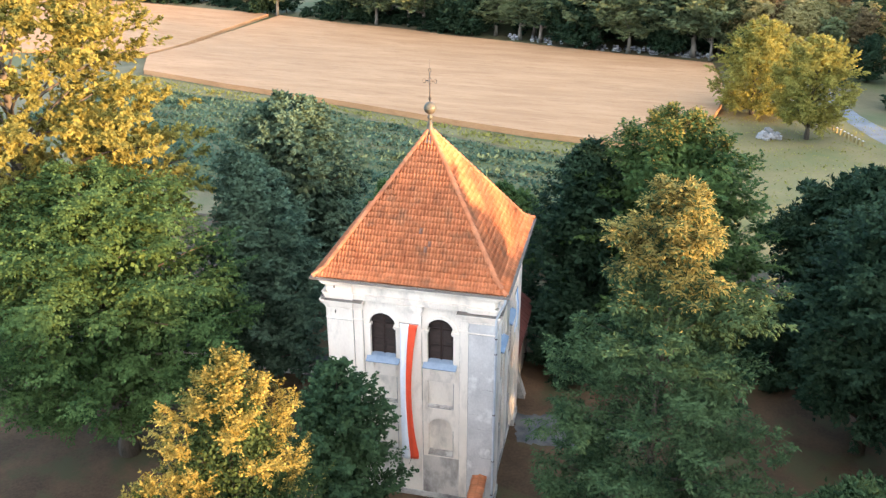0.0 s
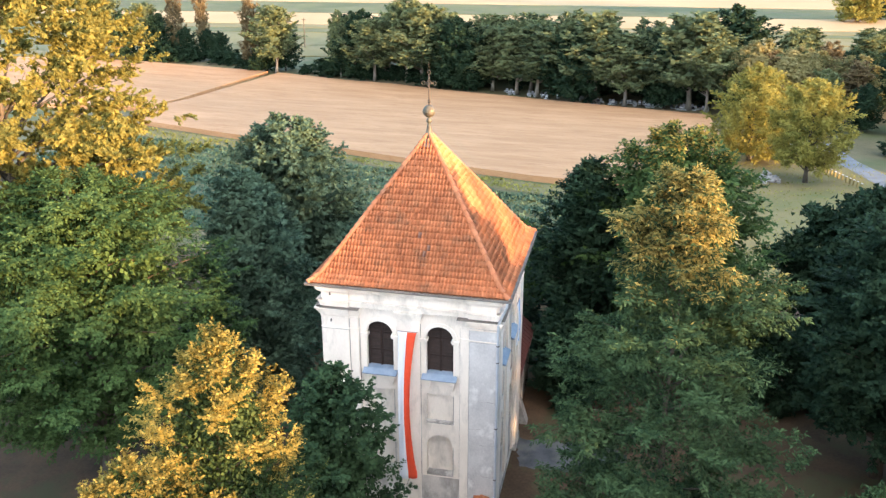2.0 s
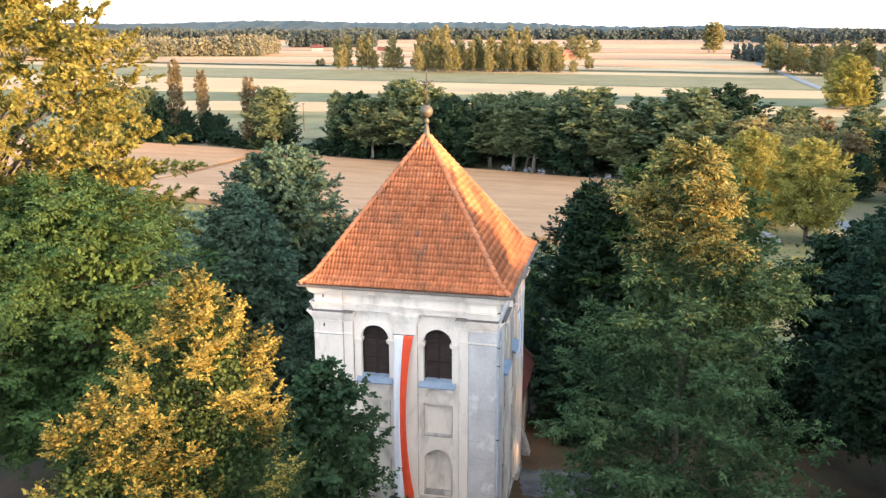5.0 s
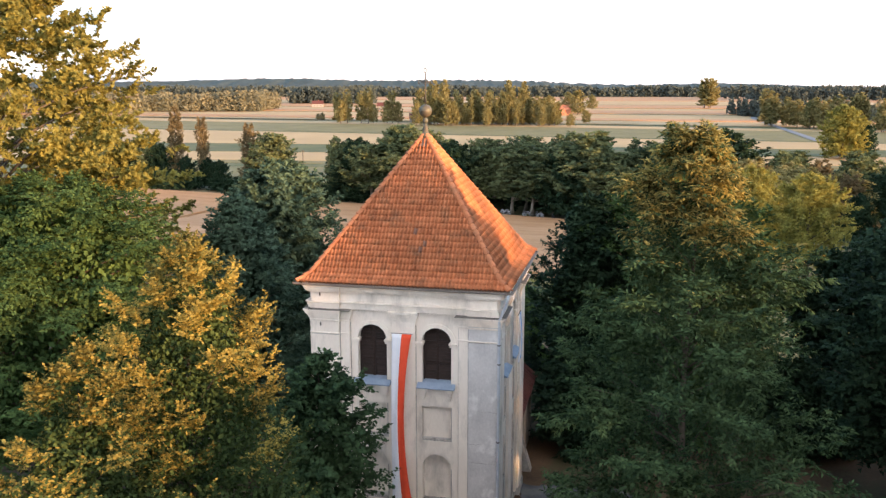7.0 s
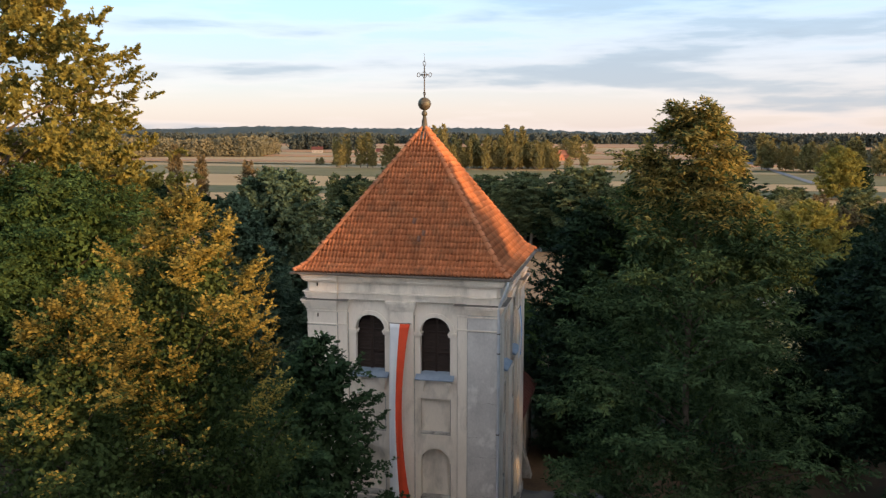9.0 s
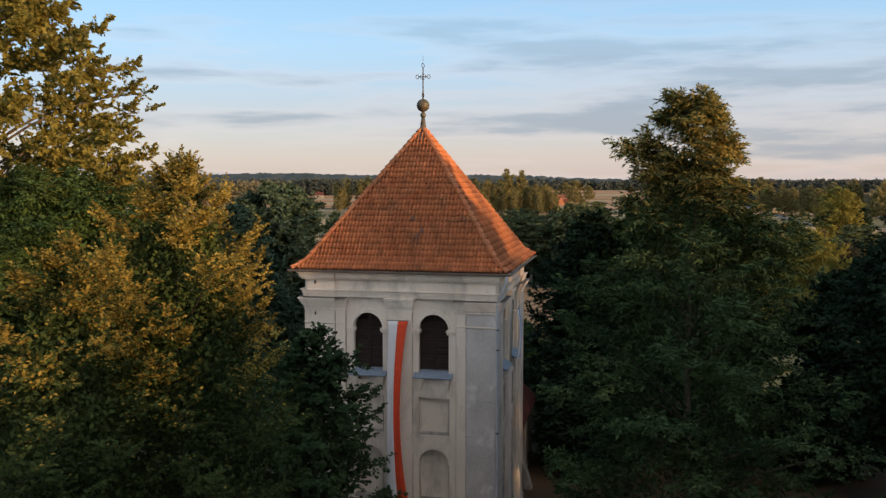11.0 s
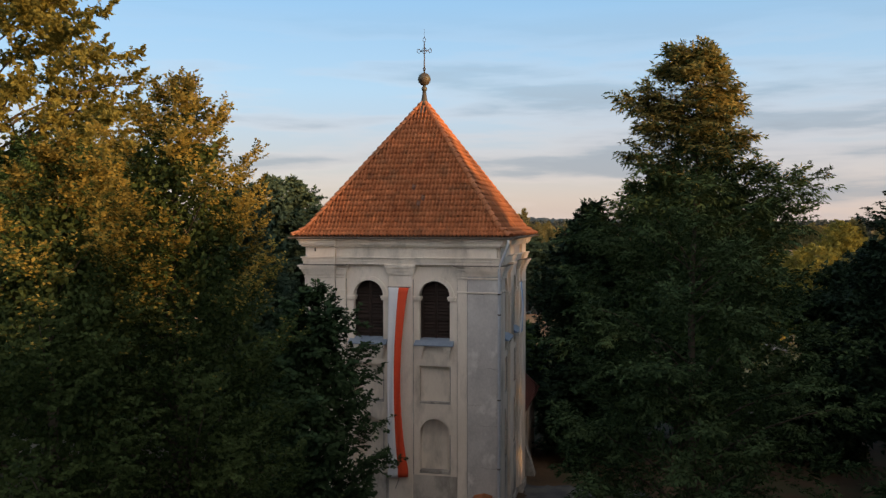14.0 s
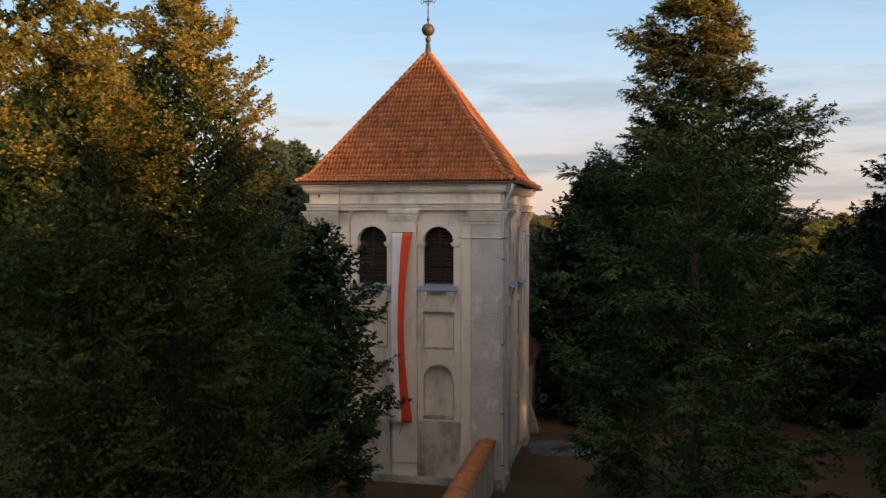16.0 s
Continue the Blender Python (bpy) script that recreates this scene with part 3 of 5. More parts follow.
        for s in (-1, 1):
            bm = bmesh.new()
            for i, (z0, z1) in enumerate(((8.66, 8.84), (8.50, 8.66), (8.36, 8.50), (8.22, 8.36))):
                w = 0.17 - 0.035 * i
                box(bm, c + s * 0.62 - w, c + s * 0.62 + w, y - 0.27 + 0.055 * i, y + 0.02, z0, z1, 0.01)
            on_side(part("bracket", bm, PLASTER, tower), k)
        # louvred double shutter
        yb = y + 0.30
        shutter = on_side(part("shutter", boxed(c - HALF - 0.01, c + HALF + 0.01, yb + 0.10, yb + 0.13, 9.0, 11.76), LOUVRE, tower, "dark brown louvred wooden double shutter"), k)
        fr = bmesh.new()
        for x0, x1 in ((c - HALF, c - HALF + 0.09), (c - 0.06, c + 0.06), (c + HALF - 0.09, c + HALF)):
            box(fr, x0, x1, yb - 0.03, yb + 0.10, 9.02, 11.06 if abs(x0 - c) > 0.2 else 11.7, 0.01)
        for z0 in (9.02, 9.95, 10.92):
            box(fr, c - HALF, c + HALF, yb - 0.01, yb + 0.10, z0, z0 + 0.10, 0.01)
        part("shutter_frame", fr, LOUVRE, shutter)
        for i in range(17):
            z = 9.16 + i * 0.15
            half = HALF - 0.03 if z < 11.0 else math.sqrt(max(0.01, (HALF - 0.02) ** 2 - (z - 11.04) ** 2)) - 0.02
            if half < 0.12:
                continue
            bm = bmesh.new()
            prism(bm, [(yb + 0.0, z), (yb + 0.02, z - 0.012), (yb + 0.10, z + 0.10), (yb + 0.08, z + 0.115)], c - half, c + half, lambda s_, a_, b_: (s_, a_, b_))
            part("slat", bm, LOUVRE, shutter)
        on_side(part("panel_ledge", boxed(c - HALF, c + HALF, y + 0.01, y + 0.26, 6.242, 6.268), PLINTH, tower, "dark weathered ledge of a blind panel"), k)
        # dark strips paint the edge shadow right of and below panels and niches
        for z0, z1 in ((6.24, 7.9), (3.07, 4.8)):
            on_side(part("grimy_joint", boxed(c + HALF, c + HALF + 0.035, y - 0.006, y + 0.03, z0, z1), PLINTH, tower, "thin dark line of grime and painted shadow at a plaster edge"), k)
            on_side(part("grimy_joint", boxed(c - HALF, c + HALF + 0.035, y - 0.006, y + 0.03, z0 - 0.05, z0 - 0.002), PLINTH, tower, "thin dark line of grime and painted shadow at a plaster edge"), k)
        # dark ledge of the niche
        on_side(part("niche_ledge", boxed(c - HALF, c + HALF, y + 0.01, y + 0.45, 3.072, 3.11), PLINTH, tower, "dark weathered ledge of a blind niche"), k)
    return wall


for k in range(4):
    facade(k, k == 0)
# hairline cracks on the grey corner pilaster
rw = random.Random(15)
for x0, x1, z in ((3.12, 3.75, 6.26), (3.12, 4.62, 5.36), (3.12, 4.62, 3.48), (3.5, 4.62, 7.9)):
    pts = [(x0 + (x1 - x0) * i / 9, -4.722, z + rw.uniform(-0.035, 0.035)) for i in range(10)]
    part("crack", tube(bmesh.new(), pts, [rw.uniform(0.006, 0.012) for _ in pts], 4), PLINTH, tower, "dark hairline crack in the plaster")
part("inner_core", boxed(-3.9, 3.9, -3.9, 3.9, 0.0, 13.6), BATTEN, tower)

# ---- roof of the tower ----
KINK_R, KINK_Z = 4.48, 14.10
S_KINK = math.hypot(EAVE - KINK_R, KINK_Z - EAVE_Z)
S_ALL = S_KINK + math.hypot(KINK_R, TOP_Z - KINK_Z)
UP_LOW = ((EAVE - KINK_R) / S_KINK, (KINK_Z - EAVE_Z) / S_KINK)
UP_HIGH = (KINK_R / (S_ALL - S_KINK), (TOP_Z - KINK_Z) / (S_ALL - S_KINK))


def roof_point(u, s, h):
    """A point of the front roof face: u along the eave, s up the slope, h above the slope."""
    if s < S_KINK:
        iy, iz = UP_LOW
        y, z = -EAVE + iy * s, EAVE_Z + iz * s
    else:
        iy, iz = UP_HIGH
        y, z = -KINK_R + iy * (s - S_KINK), KINK_Z + iz * (s - S_KINK)
    return Vector((u, y - iz * h, z + iy * h))


def half_width(s):
    return -roof_point(0, s, 0).y


roof_bm = bmesh.new()
ring0 = [roof_bm.verts.new((sx * (EAVE - 0.02), sy * (EAVE - 0.02), EAVE_Z - 0.01)) for sx, sy in ((-1, -1), (1, -1), (1, 1), (-1, 1))]
ring1 = [roof_bm.verts.new((sx * KINK_R, sy * KINK_R, KINK_Z - 0.01)) for sx, sy in ((-1, -1), (1, -1), (1, 1), (-1, 1))]
tip = roof_bm.verts.new((0, 0, TOP_Z - 0.02))
for i in range(4):
    j = (i + 1) % 4
    roof_bm.faces.new((ring0[i], ring0[j], ring1[j], ring1[i]))
    roof_bm.faces.new((ring1[i], ring1[j], tip))
roof_bm.faces.new(ring0[::-1])
roof = part("roof", roof_bm, BATTEN, tower, "pyramid roof of red clay pantiles")

TILE_W, COURSE, TILE_L = 0.176, 0.312, 0.37
PROFILE = ((0.0, 0.05), (0.16, 0.104), (0.34, 0.07), (0.48, 0.010), (0.76, 0.0), (1.0, 0.05))
ROWS_UP = int(S_ALL / COURSE)


def tile_grid(place):
    """Corners and faces of one pantile, by place(across, along, height)."""
    v = [place(a * TILE_W, 0.0, h + 0.05) for a, h in PROFILE] + [place(a * TILE_W, TILE_L, h + 0.004) for a, h in PROFILE] + [place(a * TILE_W, 0.012, h + 0.026) for a, h in PROFILE]
    n = len(PROFILE)
    f = [(i, i + 1, n + i + 1, n + i) for i in range(n - 1)] + [(2 * n + i, 2 * n + i + 1, i + 1, i) for i in range(n - 1)]
    return v, f


v1, f1 = tile_grid(lambda a, b, h: Vector((a, b, h)))
tile_mesh = bpy.data.meshes.new("tile")
tile_mesh.from_pydata(v1, [], f1)
tile_mesh.materials.append(TILE)
tile_mesh.polygons.foreach_set("use_smooth", [True] * len(tile_mesh.polygons))
singles = 0
for k in range(4):
    verts, quads = [], []
    turn = side_pose(k)
    r2 = random.Random(40 + k)
    for row in range(ROWS_UP):
        s = row * COURSE
        w = half_width(min(s + TILE_L * 0.5, S_ALL))
        count = int(2 * w / TILE_W) + 2
        u0 = -count * TILE_W / 2 + (0.0 if count % 2 == 0 else TILE_W / 2)
        for c in range(count):
            u = u0 + c * TILE_W
            inside = abs(u) < half_width(s + TILE_L) - 0.02 and abs(u + TILE_W) < half_width(s + TILE_L) - 0.02
            lift, slide = r2.uniform(-0.004, 0.006), r2.uniform(-0.012, 0.012)
            if k == 0 and s > S_KINK + 0.05 and inside and singles < 300:
                o = roof_point(u, s + slide, lift)
                m = Matrix(((1, 0, 0, o.x), (0, UP_HIGH[0], -UP_HIGH[1], o.y), (0, UP_HIGH[1], UP_HIGH[0], o.z), (0, 0, 0, 1)))
                ob = mesh_object("tile", tile_mesh, None, roof)
                ob.matrix_basis = m @ Matrix.Rotation(r2.uniform(-0.012, 0.012), 4, "Z")
                if (row, c % 50) in ((6, 24), (7, 24), (9, 19)):
                    ob.material_slots[0].link = "OBJECT"
                    ob.material_slots[0].material = TILE_GREY
                singles += 1
                continue
            w_lo, w_hi = half_width(s) + 0.02, half_width(min(S_ALL, s + TILE_L)) + 0.02
            if u > w_lo or u + TILE_W < -w_lo:
                continue

            def clipped(a, b, h):
                w_b = w_lo + (w_hi - w_lo) * b / TILE_L
                return turn @ roof_point(max(-w_b, min(w_b, u + a)), min(S_ALL, s + slide + b), h + lift)
            vv, ff = tile_grid(clipped)
            base = len(verts)
            verts += vv
            quads += [tuple(base + q for q in f) for f in ff]
    ob = arrays("tiling", np.array([tuple(v) for v in verts]), np.array(quads), TILE, roof)
    ob["kind"] = "stuff"

# hip tiles, one beside the other up each hip
hip_bm = bmesh.new()
a_ring = [hip_bm.verts.new((0.155 * math.cos(t), 0.0, 0.155 * math.sin(t) - 0.02)) for t in [math.pi * i / 8 for i in range(9)]]
b_ring = [hip_bm.verts.new((0.105 * math.cos(t), 0.42, 0.105 * math.sin(t) - 0.03)) for t in [math.pi * i / 8 for i in range(9)]]
c_ring = [hip_bm.verts.new((0.120 * math.cos(t), 0.0, 0.120 * math.sin(t) - 0.02)) for t in [math.pi * i / 8 for i in range(9)]]
for i in range(8):
    hip_bm.faces.new((a_ring[i], b_ring[i], b_ring[i + 1], a_ring[i + 1]))
    hip_bm.faces.new((c_ring[i], a_ring[i], a_ring[i + 1], c_ring[i + 1]))
hip_mesh = bpy.data.meshes.new("hip_tile")
hip_bm.to_mesh(hip_mesh)
hip_bm.free()
hip_mesh.materials.append(TILE)
for sx, sy in ((-1, -1), (1, -1), (1, 1), (-1, 1)):
    line = [Vector((sx * EAVE, sy * EAVE, EAVE_Z)), Vector((sx * KINK_R, sy * KINK_R, KINK_Z)), Vector((0, 0, TOP_Z))]
    for p, q in zip(line, line[1:]):
        d = q - p
        n = max(1, round(d.length / 0.36))
        along = d.normalized()
        out = Vector((sx, sy, 0)).normalized()
        up = (out - along * out.dot(along)).normalized()
        across = along.cross(up)
        for i in range(n):
            o = p + d * (i / n) + up * 0.055
            ob = mesh_object("hip_tile", hip_mesh, None, roof)
            ob.matrix_basis = Matrix(((across.x, along.x, up.x, o.x), (across.y, along.y, up.y, o.y), (across.z, along.z, up.z, o.z), (0, 0, 0, 1)))

# patch of old sheet metal at the top of the front face
patch = bmesh.new()
patch.faces.new([patch.verts.new(roof_point(u, s, 0.085)) for u, s in ((-0.20, S_ALL - 0.75), (0.16, S_ALL - 0.80), (0.13, S_ALL - 0.42), (0.10, S_ALL - 0.15), (-0.10, S_ALL - 0.15))])
bmesh.ops.solidify(patch, geom=patch.faces[:], thickness=0.02)
part("sheet_patch", patch, ZINC_DARK, roof, "patch of dull sheet metal under the finial")

# metal cap, ball and cross
cap = bmesh.new()
lathe(cap, ((0.30, 20.22), (0.16, 20.42), (0.12, 20.70), (0.085, 20.92)), 16)
finial = part("finial", cap, COPPER, tower, "tarnished metal finial with ball and iron cross", True)
part("collar", lathe(bmesh.new(), ((0.07, 20.90), (0.13, 20.97), (0.145, 21.04), (0.13, 21.11), (0.07, 21.18), (0.06, 21.22)), 16), COPPER, finial, "", True)
part("ball", lathe(bmesh.new(), [(max(0.02, 0.32 * math.sin(math.pi * i / 16)), 21.52 - 0.32 * math.cos(math.pi * i / 16)) for i in range(17)], 28), COPPER, finial, "large tarnished copper ball", True)
part("seam", lathe(bmesh.new(), ((0.318, 21.50), (0.335, 21.51), (0.335, 21.53), (0.318, 21.54)), 28), COPPER, finial)


def ring_path(bm, cx, cz, rx, rz, r=0.016):
    pts = [(cx + rx * math.cos(2 * math.pi * i / 12), 0, cz + rz * math.sin(2 * math.pi * i / 12)) for i in range(13)]
    tube(bm, pts, [r] * 13, 6)


cross = bmesh.new()
tube(cross, [(0, 0, 21.82), (0, 0, 22.4), (0, 0, 23.40)], [0.034, 0.030, 0.026], 8)
tube(cross, [(-0.22, 0, 22.93), (0.22, 0, 22.93)], [0.026, 0.026], 8)
tube(cross, [(0, 0, 23.55), (0, 0, 24.0)], [0.012, 0.006], 6)
for cx, cz, rx, rz in ((-0.29, 22.93, 0.075, 0.10), (0.29, 22.93, 0.075, 0.10), (0, 23.48, 0.07, 0.10), (0, 22.02, 0.06, 0.09)):
    ring_path(cross, cx, cz, rx, rz)
for sx in (-1, 1):
    for sz in (-1, 1):
        tube(cross, [(sx * 0.03, 0, 22.93 + sz * 0.16), (sx * 0.08, 0, 22.93 + sz * 0.08), (sx * 0.15, 0, 22.93 + sz * 0.03)], [0.012] * 3, 5)
part("cross", cross, IRON, finial, "slender wrought-iron cross with ring ends", True)

# gutters and the down-pipe
for k in range(4):
    bm = bmesh.new()
    prism(bm, [(0.085 * math.cos(t), 0.085 * math.sin(t)) for t in [math.pi + math.pi * i / 8 for i in range(9)]] + [(0.07, 0.0), (0.05, -0.04), (0.0, -0.065), (-0.05, -0.04), (-0.07, 0.0)], -5.14, 5.14, lambda s_, a_, b_: (s_, -5.13 + a_, EAVE_Z - 0.02 + b_))
    part("gutter", bm, ZINC_DARK, tower, "grey half-round metal gutter").matrix_basis = side_pose(k)
pipe = tube(bmesh.new(), [(4.98, -5.13, 13.62), (4.96, -5.10, 13.40), (4.62, -4.96, 12.55), (4.55, -4.94, 12.35), (4.55, -4.94, 11.7), (4.55, -4.94, 6.0), (4.55, -4.94, 0.95), (4.57, -4.99, 0.72), (4.64, -5.10, 0.5), (4.64, -5.12, 0.12)], [0.062] * 10, 10)
pipe_ob = part("down_pipe", pipe, ZINC, tower, "grey zinc down-pipe at the tower corner", True)
for z in (11.2, 10.3, 6.55, 3.5, 1.2):
    part("pipe_clip", lathe(bmesh.new(), ((0.06, z), (0.078, z), (0.078, z + 0.05), (0.06, z + 0.05)), 12, (4.55, -4.94)), IRON, pipe_ob)
# iron wall anchors
for x, z in ((-4.0, 13.05), (-4.0, 12.3), (-4.0, 11.6)):
    part("wall_anchor", boxed(x - 0.02, x + 0.02, -4.81, -4.70, z, z + 0.16), IRON, tower)
# lightning wire down the front
part("lightning_wire", tube(bmesh.new(), [(-0.66, -4.60, 3.0), (-0.66, -4.58, 1.8), (-0.62, -4.62, 0.1)], [0.012] * 3, 5), IRON, tower)


# ---- hanging banners ----
def banner(name, top, length, width, drift, mats, label, k, steps=40):
    """Two lengths of cloth side by side on a short rod, hanging a little twisted."""
    e = thing(name, TOWER_X, TOWER_Y, 0, TOWER_TURN + 90 * k, label, "banner", kind="")
    rod = tube(bmesh.new(), [(top[0] - 0.05, top[1], top[2] + 0.02), (top[0] + width + 0.05, top[1], top[2] + 0.02)], [0.018, 0.018], 6)
    part("rod", rod, IRON, e)
    for half, mat in enumerate(mats):
        verts, quads = [], []
        cols = 9
        for i in range(steps + 1):
            f = i / steps
            x0 = top[0] + half * width / 2
            squeeze = 1 - 0.36 * math.sin(math.pi * min(1, f * 1.05)) ** 0.7
            for j in range(cols):
                g = j / (cols - 1)
                centre = top[0] + width / 2
                x = centre + (x0 + g * width / 2 - centre) * squeeze + drift(f)
                y = top[1] - 0.02 - 0.06 * math.sin(math.pi * f) - 0.05 * math.sin(6.0 * (half + g) + 5 * f) * min(1, f * 3) * 0.6 - 0.02 * math.sin(17 * (half + g) + 2 * f) * f
                verts.append((x, y, top[2] - length * f + 0.05 * g * (f ** 3) * (1 if half else -1)))
        for i in range(steps):
            for j in range(cols - 1):
                a = i * cols + j
                quads.append((a, a + 1, a + cols + 1, a + cols))
        ob = arrays("cloth", np.array(verts), np.array(quads), mat, e, ("white", "red", "blue")[(CLOTH_WHITE, CLOTH_RED, CLOTH_BLUE).index(mat)] + " length of banner cloth", True)
        sol = ob.modifiers.new("thick", "SOLIDIFY")
        sol.thickness = 0.006
    return e


long_flag = banner("banner", (-0.49, -4.84, 11.45), 8.60, 0.95, lambda f: -0.19 * math.sin(math.pi * min(f * 1.05, 1.0)) ** 0.8 - 0.06 * f, (CLOTH_WHITE, CLOTH_RED), "long narrow white and red banner hanging down the tower front", 0)
cord = tube(bmesh.new(), [(-0.02, -4.78, 2.83), (-0.12, -4.74, 2.55), (-0.22, -4.70, 2.3)], [0.012] * 3, 5)
part("cord", cord, IRON, long_flag)
banner("banner", (-0.45, -4.84, 11.45), 2.5, 0.96, lambda f: 0.12 * f, (CLOTH_WHITE, CLOTH_BLUE), "short white and blue banner hanging on the tower side", 1, 16)

# ---- annex behind the tower, boundary wall, side wall ----
annex = thing("annex", TOWER_X, TOWER_Y, 0, TOWER_TURN, "low plastered annex with a dark maroon sheet roof behind the tower", "annex")
# darker plaster on walls, gables and buttress paints in the deep shade here
part("wall", boxed(-3.6, 4.2, 4.9, 12.3, 0.0, 3.9, bevel=0.03), SOOT_AND_SHADE, annex)
bm = bmesh.new()
prism(bm, [(-3.9, 3.85), (0.3, 7.6), (4.5, 3.85), (4.5, 3.97), (0.3, 7.75), (-3.9, 3.97)], 4.75, 12.6, lambda s_, a_, b_: (a_, s_, b_))
annex_roof = part("roof", bm, ROOF_MAROON, annex, "dark maroon sheet-metal roof")
for i in range(15):
    yy = 4.95 + i * 0.5
    bm = bmesh.new()
    prism(bm, [(0.3, 7.75), (4.5, 3.97), (4.5, 4.01), (0.3, 7.79)], yy, yy + 0.03, lambda s_, a_, b_: (a_, s_, b_))
    part("seam", bm, ROOF_MAROON, annex_roof)
for s0, s1 in ((4.9, 5.15), (12.05, 12.3)):
    bm = bmesh.new()
    prism(bm, [(-3.6, 3.9), (0.3, 7.4), (4.2, 3.9)], s0, s1, lambda s_, a_, b_: (a_, s_, b_))
    part("gable", bm, SOOT_AND_SHADE, annex)
part("buttress", prism(bmesh.new(), [(4.2, 0.0), (4.9, 0.0), (4.2, 2.3)], 6.2, 6.9, lambda s_, a_, b_: (a_, s_, b_)), PLINTH, annex)


def tiled_wall(name, x0, y0_, x1, y1_, height, label, width=0.58, over=0.10):
    d = Vector((x1 - x0, y1_ - y0_, 0))
    e = thing(name, x0, y0_, 0, math.degrees(math.atan2(d.y, d.x)), label, "wall", kind="")
    L = d.length
    part("wall", boxed(0, L, -width / 2, width / 2, 0, height, bevel=0.02), PLASTER_GREY, e)
    half = width / 2 + over
    rise = 0.11
    cap_ = part("coping", prism(bmesh.new(), [(-half, height - 0.02), (half, height - 0.02), (0, height - 0.02 + rise)], 0, L, lambda s_, a_, b_: (s_, a_, b_)), BATTEN, e, "low coping of red clay pantiles")
    r3 = random.Random(int(x0 * 10))
    for s in (-1, 1):
        across = Vector((-s, 0, 0)) if s == 1 else Vector((1, 0, 0))
        up = Vector((0, -s * half, rise)).normalized()
        n = across.cross(up)
        for i in range(int(L / TILE_W)):
            o = Vector((i * TILE_W + (TILE_W if s == 1 else 0), s * half, height - 0.02)) + up * r3.uniform(-0.02, 0.01) + n * 0.012
            ob = mesh_object("tile", tile_mesh, None, cap_)
            ob.matrix_basis = Matrix(((across.x, up.x, n.x, o.x), (across.y, up.y, n.y, o.y), (across.z, up.z, n.z, o.z), (0, 0, 0, 1))) @ Matrix.Rotation(r3.uniform(-0.04, 0.04), 4, "Z") @ Matrix.Diagonal((1, 1.06, 0.6, 1))
    part("mortar_ridge", boxed(0.02, L, -0.05, 0.05, height + rise - 0.03, height + rise + 0.045, bevel=0.02), TILE, cap_, "crumbling line of clay and mortar along the top")
    return e


tiled_wall("churchyard_wall", 2.12, 38.55, -0.9, 23.5, 2.2, "plastered churchyard wall topped with red clay tiles against the tower")
side_wall = thing("boundary_wall", -6.2, 51.2, 0, 172, "low dark-capped boundary wall behind the tower", "wall")
part("wall", boxed(0, 22, -0.2, 0.2, 0, 1.3, bevel=0.02), PLINTH, side_wall)
part("coping", boxed(-0.02, 22.02, -0.28, 0.28, 1.3, 1.42, bevel=0.03), SLATE, side_wall, "dark flat coping")


# ---- trees ----
def unit(a):
    return a / np.maximum(1e-6, np.linalg.norm(a, axis=-1, keepdims=True))


def dome(s):
    """Half-width of a rounded crown, by the share of its height."""
    return np.clip(0.8 + 0.5 * s, 0, 1) * np.sqrt(np.clip(1 - (np.clip(s - 0.25, 0, 1) / 0.77) ** 2, 0.02, 1))


def leaf_triangles(pos, axis, normal, size, ratio=0.5):
    """Far leaves: one pointed triangle for every place."""
    side = unit(np.cross(axis, normal))
    v = np.empty((len(pos), 3, 3))
    size = size[:, None]
    v[:, 0] = pos - side * size * ratio * 0.5
    v[:, 1] = pos + side * size * ratio * 0.5
    v[:, 2] = pos + axis * size
    return v.reshape(-1, 3), np.arange(len(pos) * 3).reshape(-1, 3)


def leaf_mesh(r, pos, axis, normal, size, ratio=0.5):
    """One pointed, slightly folded leaf for every place."""
    side = unit(np.cross(axis, normal))
    normal = np.cross(side, axis)
    n = len(pos)
    v = np.empty((n, 4, 3))
    size = size[:, None]
    v[:, 0] = pos
    v[:, 1] = pos + axis * size * 0.45 + side * size * ratio * 0.5 + normal * size * 0.08
    v[:, 2] = pos + axis * size - normal * size * 0.10
    v[:, 3] = pos + axis * size * 0.45 - side * size * ratio * 0.5 + normal * size * 0.08
    return v.reshape(-1, 3), np.arange(n * 4).reshape(-1, 4)


